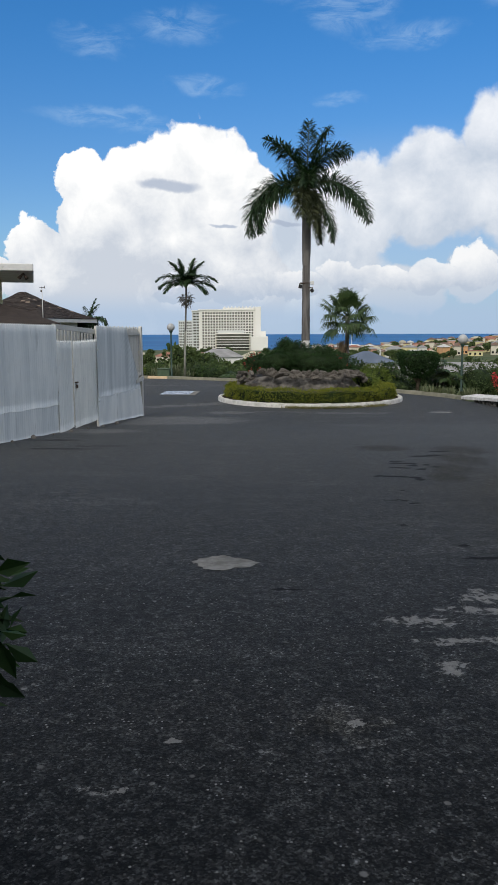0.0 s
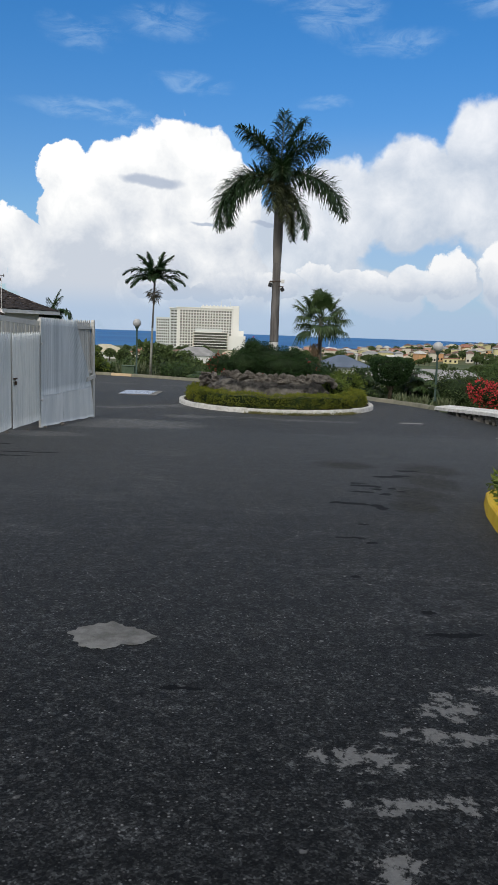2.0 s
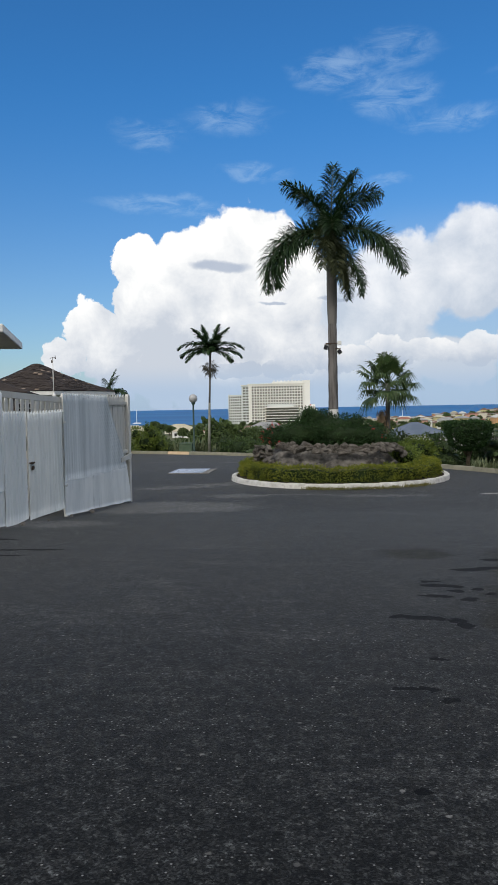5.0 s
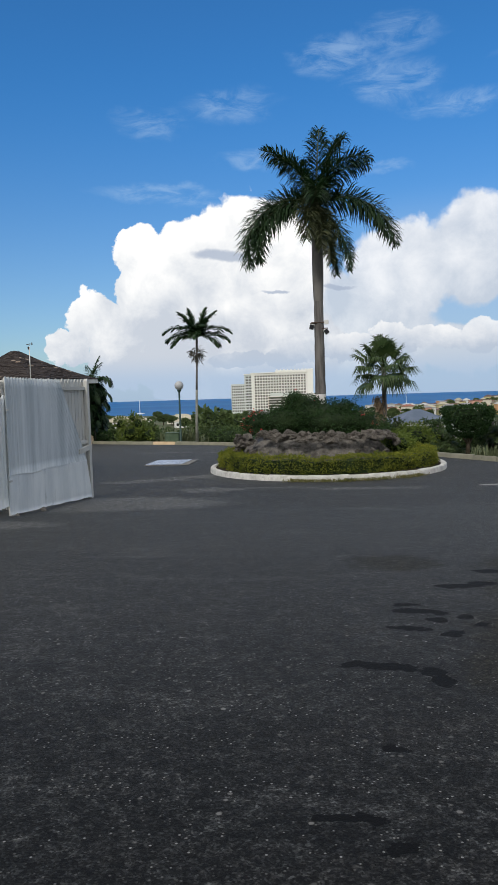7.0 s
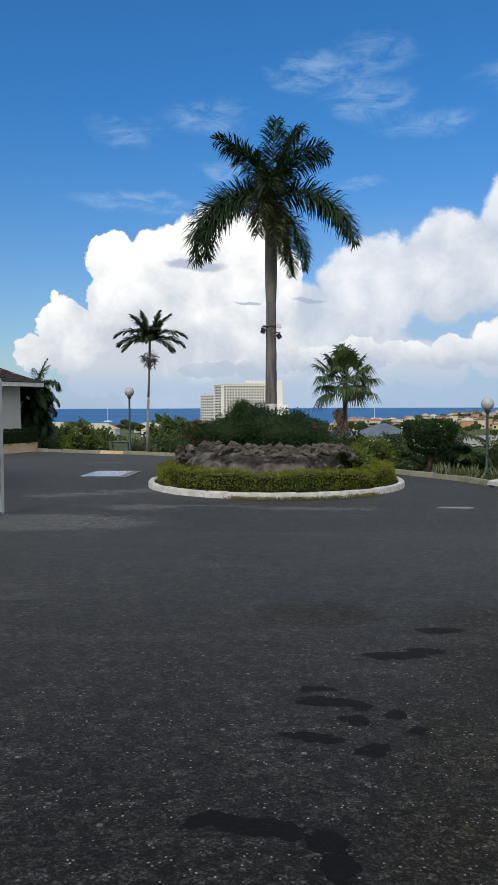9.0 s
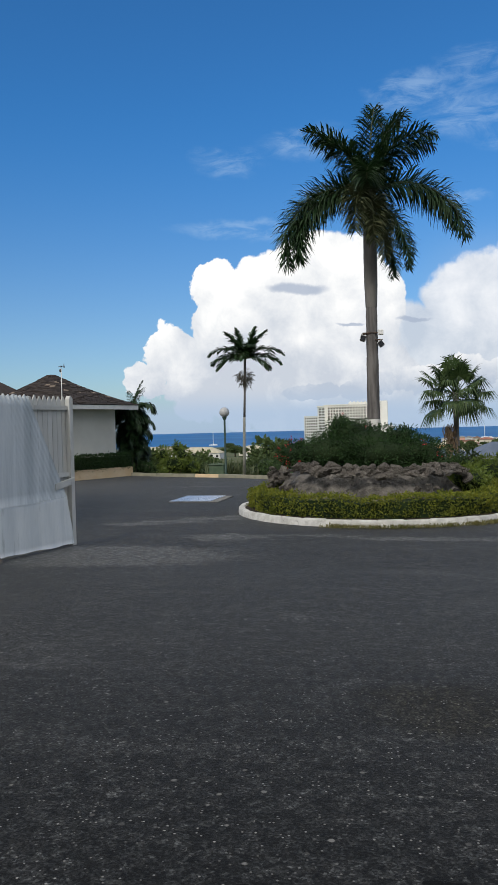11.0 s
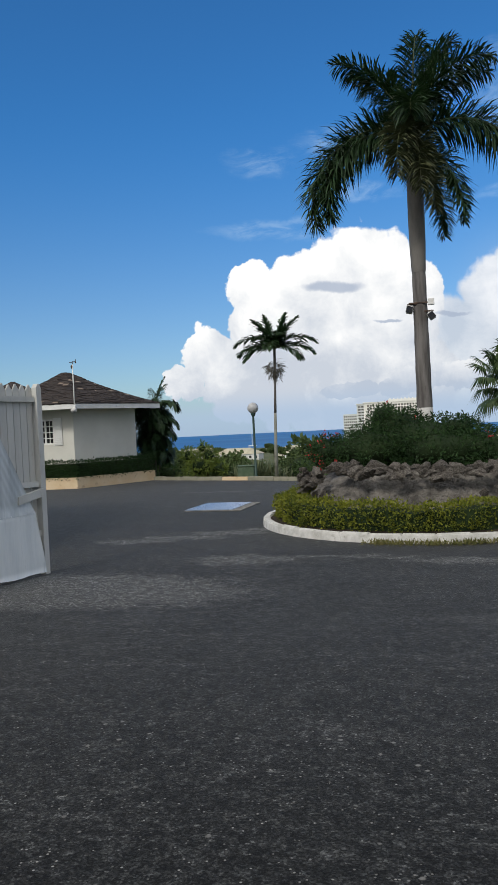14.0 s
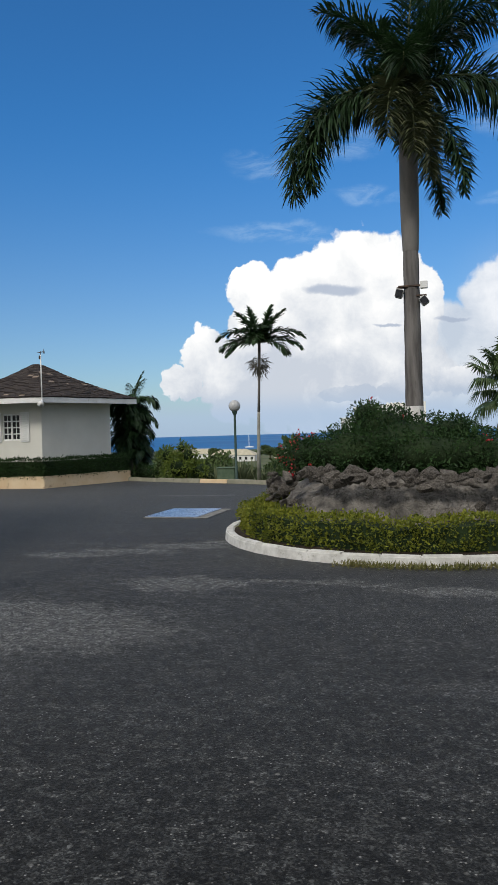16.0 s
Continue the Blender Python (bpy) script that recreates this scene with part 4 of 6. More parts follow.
def royal_palm():
    e = thing("royal_palm", (1.7, 27.0, 0.15), "tall royal palm with grey trunk, whitewashed foot and drooping feather fronds", "palm tree")
    rs = np.random.default_rng(41)
    prof = [(0.165, -0.1), (0.158, 0.5), (0.150, 1.02)]
    obj("painted_foot", mesh_of("painted_foot", *turned(prof, 20), "kerb_white", True), e, label="whitewashed trunk foot")
    prof = [(0.146 - 0.020 * (i / 14) + 0.004 * math.sin(i * 2.1), 1.02 + 2.55 * i / 14) for i in range(15)]
    obj("trunk", mesh_of("trunk", *turned(prof, 20), "trunk", True), e)
    prof = [(0.124, 3.57), (0.132, 3.6), (0.150, 4.1), (0.155, 4.6), (0.15, 5.2), (0.12, 5.8), (0.08, 6.4)]
    obj("crownshaft", mesh_of("crownshaft", *turned(prof, 20), "crownshaft", True), e)
    top = (0, 0, 6.1)
    # compass turn, rise, length, bend down, leaflet, old leaf, how late the bend comes
    rows = [(-86, 70, 2.30, 60, 0.66, 0, 1.7), (-64, 74, 2.1, 62, 0.62, 0, 1.6), (36, 76, 2.75, 52, 0.68, 0, 1.6), (6, 75, 2.9, 32, 0.66, 0, 1.5), (92, 76, 2.25, 104, 0.64, 0, 1.7), (74, 70, 2.1, 80, 0.62, 0, 1.4),
            (-94, 40, 3.15, 146, 0.74, 0, 0.8), (-100, 34, 2.7, 140, 0.70, 0, 0.8), (-78, 46, 2.6, 140, 0.68, 0, 0.9), (91, 40, 2.85, 124, 0.68, 0, 0.8), (82, 44, 2.5, 128, 0.62, 0, 0.9),
            (192, 24, 2.0, 118, 0.56, 1, 0.8), (174, 4, 1.9, 98, 0.52, 1, 0.8), (160, -25, 2.0, 62, 0.46, 1, 0.8), (118, -28, 2.1, 62, 0.44, 0, 0.8), (0, 40, 2.2, 105, 0.60, 0, 1.0), (180, 52, 1.7, 120, 0.58, 0, 1.1), (30, -28, 2.1, 62, 0.45, 0, 1.0)]
    for az, el, L, curl, leaf, pale_tone, bend in rows:
        stalk, blades = frond_pieces(top, az, el, L, curl, leaf * 1.12, rs, 175, 0.031, hang=0.42, vee=1.35, sweep=0.30, bend=bend, low=-0.95, taper=0.2)
        fr = obj("frond", mesh_of("frond", *blades, "frond_old" if pale_tone else "frond"), e)
        obj("rachis", mesh_of("rachis", *stalk, "frond_old", True), fr)
    for s, z, tilt in ((-1, 3.02, 15), (1, 2.88, -35)):
        g = thing("floodlight", (1.7 + s * 0.20, 26.9, z), "small grey floodlight clamped to the palm trunk", "floodlight", "lights on the palm")
        part("lamp_body", box(0.13, 0.12, 0.15, (0, 0, -0.07), 0.02, pose(0, 0, 0, 0, tilt, 0)), "lamp_grey", g)
        part("lamp_lens", box(0.11, 0.012, 0.12, (0, -0.07, -0.06), 0.004, pose(0, 0, 0, 0, tilt, 0)), "glass", g)
        part("bracket", box(0.20, 0.03, 0.03, (-s * 0.06, 0, 0.08), 0.005), "iron", g)
    g = thing("junction_box", (1.9, 26.88, 3.08), "small pale junction box on the palm trunk", "junction box")
    part("box_body", box(0.12, 0.08, 0.12, (0, 0, 0), 0.01), "white", g)
    part("strap", box(0.42, 0.03, 0.03, (-0.2, 0.0, 0.04), 0.004), "iron", g)


royal_palm()


def slender_palm():
    e = thing("slender_palm", (-3.88, 39.5, -0.9), "slender pale-stemmed palm with dark arching fronds by the kerb", "palm tree")
    rs = np.random.default_rng(43)
    pts = [(0.0, 0, 0), (0.02, 0, 1.2), (0.06, 0, 2.4), (0.10, 0, 3.4), (0.13, 0, 4.3), (0.14, 0, 4.8)]
    obj("trunk", mesh_of("trunk", *tube(pts[:3], (0.075, 0.060, 0.050), 10), "trunk_thin", True), e)
    obj("upper_trunk", mesh_of("upper_trunk", *tube(pts[2:], (0.050, 0.042, 0.05, 0.05), 10), "trunk", True), e)
    for az, el, L, curl in ((-86, 52, 1.75, 92), (-72, 66, 1.5, 30), (86, 48, 1.75, 88), (70, 66, 1.5, 30), (88, 30, 1.6, 80), (-88, 32, 1.5, 80), (-64, 76, 1.35, 10), (58, 74, 1.4, 10), (180, 40, 1.3, 95), (150, 62, 1.2, 80), (-150, 58, 1.2, 85), (0, 50, 1.3, 80), (-110, 22, 1.3, 85), (110, 18, 1.3, 85)):
        stalk, blades = frond_pieces((0.14, 0, 4.75), az, el, L, curl, 0.58, rs, 58, 0.060, hang=0.40, vee=0.6, sweep=0.72, low=-0.6)
        fr = obj("frond", mesh_of("frond", *blades, "frond"), e)
        obj("rachis", mesh_of("rachis", *stalk, "frond_old", True), fr)
    p = rs.normal(0, 1, (420, 3))
    p /= np.linalg.norm(p, axis=1)[:, None]
    c = np.array((0.11, 0, 4.02)) + p * np.array((0.36, 0.36, 0.44)) * rs.uniform(0.15, 0.8, (420, 1))
    obj("seed_cluster", mesh_of("seed_cluster", *leaves(c, p + np.array((0, 0, -0.7)), 0.24, rs, width=0.10, spread=0.35), "seed"), e, label="dry grey seed stalks")


slender_palm()


def fan_palm():
    e = thing("fan_palm", (4.55, 40.0, -2.7), "fan palm with a bushy crown of split fan leaves", "palm tree")
    e.matrix_basis = pose(4.55, 40.0, -2.7) @ Matrix.Diagonal((1.18, 1.18, 1.18, 1))
    rs = np.random.default_rng(47)
    obj("trunk", mesh_of("trunk", *tube([(0.05, 0, 0), (0.03, 0, 1.5), (0, 0, 3.0), (0, 0, 4.2)], (0.105, 0.09, 0.085, 0.10), 12), "trunk", True), e)
    lv = []
    for i in range(32):
        az = i * 137.5 + rs.uniform(-18, 18)
        el = 84 - 122 * (i / 32) ** 0.95 + rs.uniform(-8, 8)
        h = Vector((math.sin(radians(az)), math.cos(radians(az)), 0))
        d = (h * math.cos(radians(el)) + Vector((0, 0, 1)) * math.sin(radians(el))).normalized()
        base = Vector((0, 0, 4.1))
        L = rs.uniform(0.60, 0.92) * (1.1 if el > 30 else 0.95)
        tip = base + d * L + Vector((0, 0, -0.05))
        stalk = tube([base, base + d * L * 0.5, tip], (0.02, 0.014, 0.01), 5)
        side = d.cross(Vector((0, 0, 1)))
        side = side.normalized() if side.length > 0.05 else Vector((1, 0, 0))
        verts, faces = [], []
        for j in range(34):
            a = radians(-120 + 240 * j / 33)
            out = d * math.cos(a) + side * math.sin(a)
            R = rs.uniform(0.56, 0.74) * (0.78 + 0.22 * math.cos(a))
            m1, m2 = tip + out * R * 0.6 + Vector((0, 0, -0.02)), tip + out * R + Vector((0, 0, -(0.16 if el > 30 else 0.34) - 0.12 * rs.random()))
            w = out.cross(side.cross(d)).normalized() * 0.024
            o = len(verts)
            verts += [tip, m1 + w, m2, m1 - w]
            faces += [(o, o + 1, o + 2, o + 3)]
        fl = obj("fan_leaf", mesh_of("fan_leaf", verts, faces, "fan"), e)
        obj("petiole", mesh_of("petiole", *stalk, "fan", True), fl)
    c = np.stack([rs.normal(-0.22, 0.08, 300), rs.normal(-0.1, 0.08, 300), rs.uniform(2.3, 3.2, 300)], 1)
    obj("dead_skirt", mesh_of("dead_skirt", *leaves(c, np.tile((0, 0, -1.5), (300, 1)), 0.3, rs, width=0.14, spread=0.3), "dead"), e, label="brown dead leaves hanging by the trunk")


fan_palm()


def clump_palm(name, at, height, n, seed, mat, label, leaf=0.42, L=1.5, el0=78, width=0.04, curl=95):
    e = thing(name, at, label, "palm")
    rs = np.random.default_rng(seed)
    for i in range(n):
        az = i * 137.5 + rs.uniform(-20, 20)
        base = (rs.normal(0, 0.12), rs.normal(0, 0.12), 0.0)
        z = height * rs.uniform(0.2, 1.0)
        stalk, blades = frond_pieces((base[0], base[1], z), az, rs.uniform(el0 - 35, el0 + 8), L * rs.uniform(0.7, 1.1), curl * rs.uniform(0.8, 1.2), leaf, rs, 34, width, hang=0.9, vee=0.3)
        fr = obj("frond", mesh_of("frond", *blades, mat), e)
        obj("rachis", mesh_of("rachis", *stalk, "frond_old", True), fr)
    obj("stem", mesh_of("stem", *joined([tube([(dx, dy, 0), (dx * 1.6, dy * 1.6, height)], (0.06, 0.045), 7) for dx, dy in ((0, 0), (0.14, 0.1), (-0.12, 0.12))]), "trunk", True), e)
    return e


weeping = clump_palm("weeping_palm", (-9.35, 41.4, -1.0), 3.2, 60, 51, "frond", "dark drooping palm clump beside the pavilion", 0.68, 0.85, 80, 0.07, 150)
rs_w = np.random.default_rng(52)
for az, el, L, curl, z in ((60, 86, 1.5, 30, 2.9), (110, 84, 1.3, 55, 2.9), (85, 62, 1.3, 150, 2.3), (100, 50, 1.2, 150, 2.0), (-40, 84, 1.2, 40, 2.8)):
    stalk, blades = frond_pieces((0.1, 0, z), az, el, L, curl, 0.42, rs_w, 40, 0.05, hang=0.8, vee=0.3)
    frond = obj("frond", mesh_of("frond", *blades, "frond"), weeping)
    obj("rachis", mesh_of("rachis", *stalk, "frond_old", True), frond)


# ---- fence ----
FU = Vector((-0.255, -0.967, 0)).normalized()
FN = Vector((0.967, -0.255, 0)).normalized()
F0 = Vector((-3.13, 21.26, 0))


def fence_point(y, off=0.0):
    s = (y - F0.y) / FU.y
    return F0 + FU * s + FN * off


def corrugated(y0, y1, bot, top, off, wave=0.076, amp=0.011, shear=0.0, teeth=0.0, rows=10, seed=0):
    """A corrugated sheet along the fence line; bot and top are heights at y0 and y1; shear pulls the top of the y1 side back."""
    a, b = fence_point(y0, off), fence_point(y1, off)
    length = (b - a).length
    n = max(6, int(length / wave * 6))
    verts, faces = [], []
    for layer in (0, 1):
        for r in range(rows + 1):
            t = r / rows
            for i in range(n + 1):
                s = i / n
                sx = s * (1 - shear * t)
                p = a.lerp(b, sx)
                w = amp * math.sin(2 * math.pi * sx * length / wave) + 0.012 * noise.noise(Vector((s * length * 1.2, t * 2, seed)))
                z0, z1 = bot[0] + (bot[1] - bot[0]) * s, top[0] + (top[1] - top[0]) * s
                z = z0 + (z1 - z0) * t
                if r == rows:
                    z += teeth * math.sin(2 * math.pi * sx * length / wave)
                if r == 0:
                    z += 0.03 * noise.noise(Vector((s * length * 2.1, 3, seed)))
                q = p + FN * (w - 0.004 * layer)
                verts.append((q.x, q.y, z))
    w, h = n + 1, (rows + 1) * (n + 1)
    for layer in (0, 1):
        for r in range(rows):
            for i in range(n):
                q = [layer * h + r * w + i, layer * h + r * w + i + 1, layer * h + (r + 1) * w + i + 1, layer * h + (r + 1) * w + i]
                faces.append(q if layer == 0 else q[::-1])
    for r in range(rows):
        for i in (0, n):
            faces.append((r * w + i, (r + 1) * w + i, h + (r + 1) * w + i, h + r * w + i))
    for i in range(n):
        for r in (0, rows):
            faces.append((r * w + i, r * w + i + 1, h + r * w + i + 1, h + r * w + i))
    return verts, faces


def plank(p0, p1, w, d, mat, name, e, point=0.0):
    """An upright or sloping board from p0 to p1, w wide along the fence, d thick, with a pointed top if asked."""
    a, b = Vector(p0), Vector(p1)
    t = (b - a).normalized()
    s = FU if abs(t.dot(FU)) < 0.8 else Vector((0, 0, 1))
    n = t.cross(s).normalized()
    rows = [(a, 1), (b - t * point, 1), (b, 0.15)] if point else [(a, 1), (b, 1)]
    verts = [c + s * k * w / 2 * i + n * j * d / 2 for c, k in rows for i, j in ((-1, -1), (1, -1), (1, 1), (-1, 1))]
    m = len(rows)
    faces = [(r * 4 + i, r * 4 + (i + 1) % 4, r * 4 + 4 + (i + 1) % 4, r * 4 + 4 + i) for r in range(m - 1) for i in range(4)] + [(3, 2, 1, 0), tuple(range(m * 4 - 4, m * 4))]
    return obj(name, mesh_of(name, verts, faces, mat), e)


def build_fence():
    e = thing("fence", (0, 0, 0), "white-painted zinc sheet fence with a gate, a leaning sheet and a picket end", "fence", kind="structure")
    gz = road_z
    for lo, hi, off, sd in (((-0.62, -0.70), (0.02, -0.02), 0.0, 1), ((-0.06, -0.10), (1.68, 1.64), 0.014, 2)):
        obj("zinc_sheet", mesh_of("zinc_sheet", *corrugated(13.4, 16.92, lo, hi, off, amp=0.0032, teeth=0.012, seed=sd), "zinc", True), e)
    obj("zinc_sheet", mesh_of("zinc_sheet", *corrugated(16.9, 17.52, (-0.72, -0.68), (1.30, 1.29), 0.02, amp=0.007, teeth=0.02, seed=3), "zinc", True), e)
    gate = obj("gate", mesh_of("gate", *corrugated(17.56, 18.68, (-0.70, -0.62), (1.27, 1.31), 0.03, wave=0.095, amp=0.016, teeth=0.03, seed=4), "zinc", True), e, label="corrugated zinc gate, shut")
    p = fence_point(17.60, 0.075)
    part("latch", box(0.05, 0.16, 0.03, (p.x, p.y, 0.34), 0.006), "iron", gate)
    part("padlock", box(0.04, 0.06, 0.08, (p.x, p.y + 0.04, 0.22), 0.012), "iron", gate)
    for z in (-0.2, 1.05):
        q = fence_point(18.66, 0.07)
        part("hinge", box(0.02, 0.10, 0.04, (q.x, q.y, z), 0.005), "picket", gate)
    obj("leaning_sheet", mesh_of("leaning_sheet", *corrugated(18.62, 21.02, (-0.10, -0.02), (1.64, 1.60), 0.068, wave=0.085, amp=0.0045, shear=0.34, teeth=0.014, seed=5), "zinc_old", True), e, label="weathered zinc sheet cut on a slant")
    obj("foot_sheet", mesh_of("foot_sheet", *corrugated(18.62, 21.20, (-0.78, -0.80), (-0.06, 0.0), 0.055, wave=0.17, amp=0.003, shear=0.06, seed=6), "zinc", True), e)
    for y in (18.74, 21.22):
        p = fence_point(y, 0.0)
        plank((p.x, p.y, gz(y) - 0.1), (p.x, p.y, 1.64), 0.085, 0.085, "picket", "post", e, 0.05)
    n = 22
    for i in range(n):
        y = 18.84 + (21.14 - 18.84) * i / (n - 1)
        p = fence_point(y, -0.06)
        plank((p.x, p.y, gz(y) + 0.06), (p.x, p.y, 1.63 + 0.012 * math.sin(i * 3)), 0.102, 0.02, "picket", "picket", e, 0.08)
    for z in (-0.3, 0.34, 1.44):
        a, b = fence_point(18.7, -0.02), fence_point(21.24, -0.02)
        plank((a.x, a.y, z), (b.x, b.y, z), 0.07, 0.05, "picket", "rail", e)
    a, b = fence_point(20.75, 0.07), fence_point(21.2, 0.07)
    plank((a.x, a.y, 0.16), (b.x, b.y, 0.24), 0.10, 0.05, "picket", "brace", e)
    a, b = fence_point(16.9, -0.05), fence_point(18.78, -0.05)
    plank((a.x, a.y, 1.62), (b.x, b.y, 1.50), 0.11, 0.06, "picket", "top_beam", e)
    for i in range(19):
        y = 17.0 + 0.16 * i
        p = fence_point(y, -0.75)
        # the first six pickets of the back row take the darker wood
        plank((p.x, p.y, gz(y)), (p.x, p.y, 1.60), 0.09, 0.022, "picket" if i > 5 else "dark_wood", "picket", e, 0.08)
    # scraps of wood at the foot
    rs = random.Random(8)
    for i in range(7):
        y = 15.0 + i * 0.75
        p = fence_point(y, 0.10)
        s = rs.uniform(0.03, 0.06)
        bm = bmesh.new()
        bmesh.ops.create_icosphere(bm, subdivisions=1, radius=s)
        for v in bm.verts:
            v.co *= 1 + 0.4 * noise.noise(v.co * 20)
        tagged(part("loose_stone", bm, "stone", None, m=pose(p.x, p.y, gz(y) + s * 0.4)), "small loose stone at the foot of the fence", "stone", group="stones by the fence")


build_fence()


# ---- pavilion ----
HC = Vector((-12.1, 39.3))
HUT_ANGLES = (-119.0, -58.7, 9.9, 70.0, 130.0, 190.0)
HR = 2.67


def hex_at(i, r, z):
    a = radians(HUT_ANGLES[i % 6])
    return Vector((HC.x + r * math.cos(a), HC.y + r * math.sin(a), z))


def build_pavilion():
    e = thing("pavilion", (0, 0, 0), "six-sided cream pavilion with a dark shingle roof", "pavilion", kind="structure")
    for i in range(6):
        a, b, c, d = hex_at(i, HR, -0.9), hex_at(i + 1, HR, -0.9), hex_at(i + 1, HR - 0.18, -0.9), hex_at(i, HR - 0.18, -0.9)
        bm = bmesh.new()
        if i == 0:                                   # the face with the window: four pieces round the opening
            L = (b - a).length
            for u0, u1, z0, z1 in ((0, 1, -0.9, 0.74), (0, 1, 1.66, 2.02), (0, 0.46, 0.74, 1.66), (0.70, 1, 0.74, 1.66)):
                q = [a.lerp(b, u0), a.lerp(b, u1), d.lerp(c, u1), d.lerp(c, u0)]
                lo = [bm.verts.new((p.x, p.y, z0)) for p in q]
                hi = [bm.verts.new((p.x, p.y, z1)) for p in q]
                bm.faces.new(lo[::-1]), bm.faces.new(hi)
                for k in range(4):
                    bm.faces.new((lo[k], lo[(k + 1) % 4], hi[(k + 1) % 4], hi[k]))
        else:
            q = [a, b, c, d]
            lo = [bm.verts.new(p) for p in q]
            hi = [bm.verts.new((p.x, p.y, 2.02)) for p in q]
            bm.faces.new(lo[::-1]), bm.faces.new(hi)
            for k in range(4):
                bm.faces.new((lo[k], lo[(k + 1) % 4], hi[(k + 1) % 4], hi[k]))
        bmesh.ops.recalc_face_normals(bm, faces=bm.faces)
        part("wall", bm, "hut_wall", e)
    # window in face 0
    a, b = hex_at(0, HR, 0), hex_at(1, HR, 0)
    t = (b - a).normalized()
    n = Vector((t.y, -t.x, 0))
    L = (b - a).length
    def at(u, z, out):
        p = a.lerp(b, u) + n * out
        return Vector((p.x, p.y, z))
    m = Matrix((( t.x, n.x, 0, 0), (t.y, n.y, 0, 0), (0, 0, 1, 0), (0, 0, 0, 1)))
    def slab(name, u, z, w, h, out, thick, mat, parent):
        p = at(u, z, out)
        return part(name, box(w, thick, h, (0, 0, 0), 0.008), mat, parent, m=Matrix.Translation(p) @ m)
    win = slab("window", 0.58, 0.74, 0.62, 0.92, -0.10, 0.02, "glass", e)
    win["label"] = "dark small-paned casement window"
    def sub(name, u, z, w, h, out, thick, mat):
        o = slab(name, u, z, w, h, out, thick, mat, win)
        o.matrix_basis = win.matrix_basis.inverted() @ o.matrix_basis
    half = 0.32 / L
    for u in (0.58 - half, 0.58, 0.58 + half):
        sub("frame_stile", u, 0.74, 0.06, 0.92, -0.06, 0.05, "white")
    for u in (0.58 - half / 2, 0.58 + half / 2):
        sub("glazing_bar", u, 0.78, 0.025, 0.86, -0.065, 0.03, "white")
    for k in range(5):
        sub("glazing_bar", 0.58, 0.74 + 0.215 * k, 0.64, 0.035 if 0 < k < 4 else 0.06, -0.063, 0.028, "white")
    for u in (0.58 - 0.52 / L, 0.58 + 0.52 / L):
        sh = slab("shutter", u, 0.70, 0.34, 1.0, 0.025, 0.03, "white", e)
        for k in range(14):
            o = slab("slat", u, 0.75 + 0.066 * k, 0.27, 0.05, 0.045, 0.02, "white", sh)
            o.matrix_basis = sh.matrix_basis.inverted() @ o.matrix_basis
    # roof: soffit, fascia, deck and courses of shingles
    ER, Z0, Z1 = HR + 1.0, 2.14, 3.50
    def roof_z(t):                                   # t from eave 0 to top 1, slightly sagging
        return Z0 + (Z1 - Z0) * (0.72 * t + 0.28 * t ** 2)
    for i in range(6):
        for k in range(1):
            a, b, c, d = hex_at(i, ER, 1.96), hex_at(i + 1, ER, 1.96), hex_at(i + 1, ER - 0.05, 1.96), hex_at(i, ER - 0.05, 1.96)
            bm = bmesh.new()
            lo, hi = [bm.verts.new(p) for p in (a, b, c, d)], [bm.verts.new((p.x, p.y, 2.13)) for p in (a, b, c, d)]
            bm.faces.new(lo[::-1]), bm.faces.new(hi)
            for q in range(4):
                bm.faces.new((lo[q], lo[(q + 1) % 4], hi[(q + 1) % 4], hi[q]))
            bmesh.ops.recalc_face_normals(bm, faces=bm.faces)
            part("fascia", bm, "white", e)
    v = [hex_at(i, ER - 0.06, 2.03) for i in range(6)] + [hex_at(i, ER - 0.06, 2.06) for i in range(6)]
    obj("soffit", mesh_of("soffit", v, [tuple(range(6))[::-1], tuple(range(6, 12))], "white"), e)
    rings = 8
    v = [hex_at(i, ER * (1 - r / rings) + 0.12 * r / rings, roof_z(r / rings) - 0.01) for r in range(rings + 1) for i in range(6)]
    f = [(r * 6 + i, r * 6 + (i + 1) % 6, r * 6 + 6 + (i + 1) % 6, r * 6 + 6 + i) for r in range(rings) for i in range(6)] + [tuple(rings * 6 + i for i in range(6))]
    roof = obj("roof", mesh_of("roof", v, f, "shingle_stuff"), e, label="dark weathered shingle roof")
    rs = random.Random(12)
    courses, singles, far = 22, 0, []
    tile = mesh_of("shingle", [(-0.5, -0.5, 0), (0.5, -0.5, 0), (0.5, 0.5, -0.01), (-0.5, 0.5, -0.01), (-0.5, -0.5, 0.022), (0.5, -0.5, 0.022), (0.5, 0.5, 0.004), (-0.5, 0.5, 0.004)], [(0, 1, 5, 4), (1, 2, 6, 5), (2, 3, 7, 6), (3, 0, 4, 7), (4, 5, 6, 7), (3, 2, 1, 0)], "shingle")
    pale = tile.copy()
    pale.materials[0] = M["shingle_pale"]
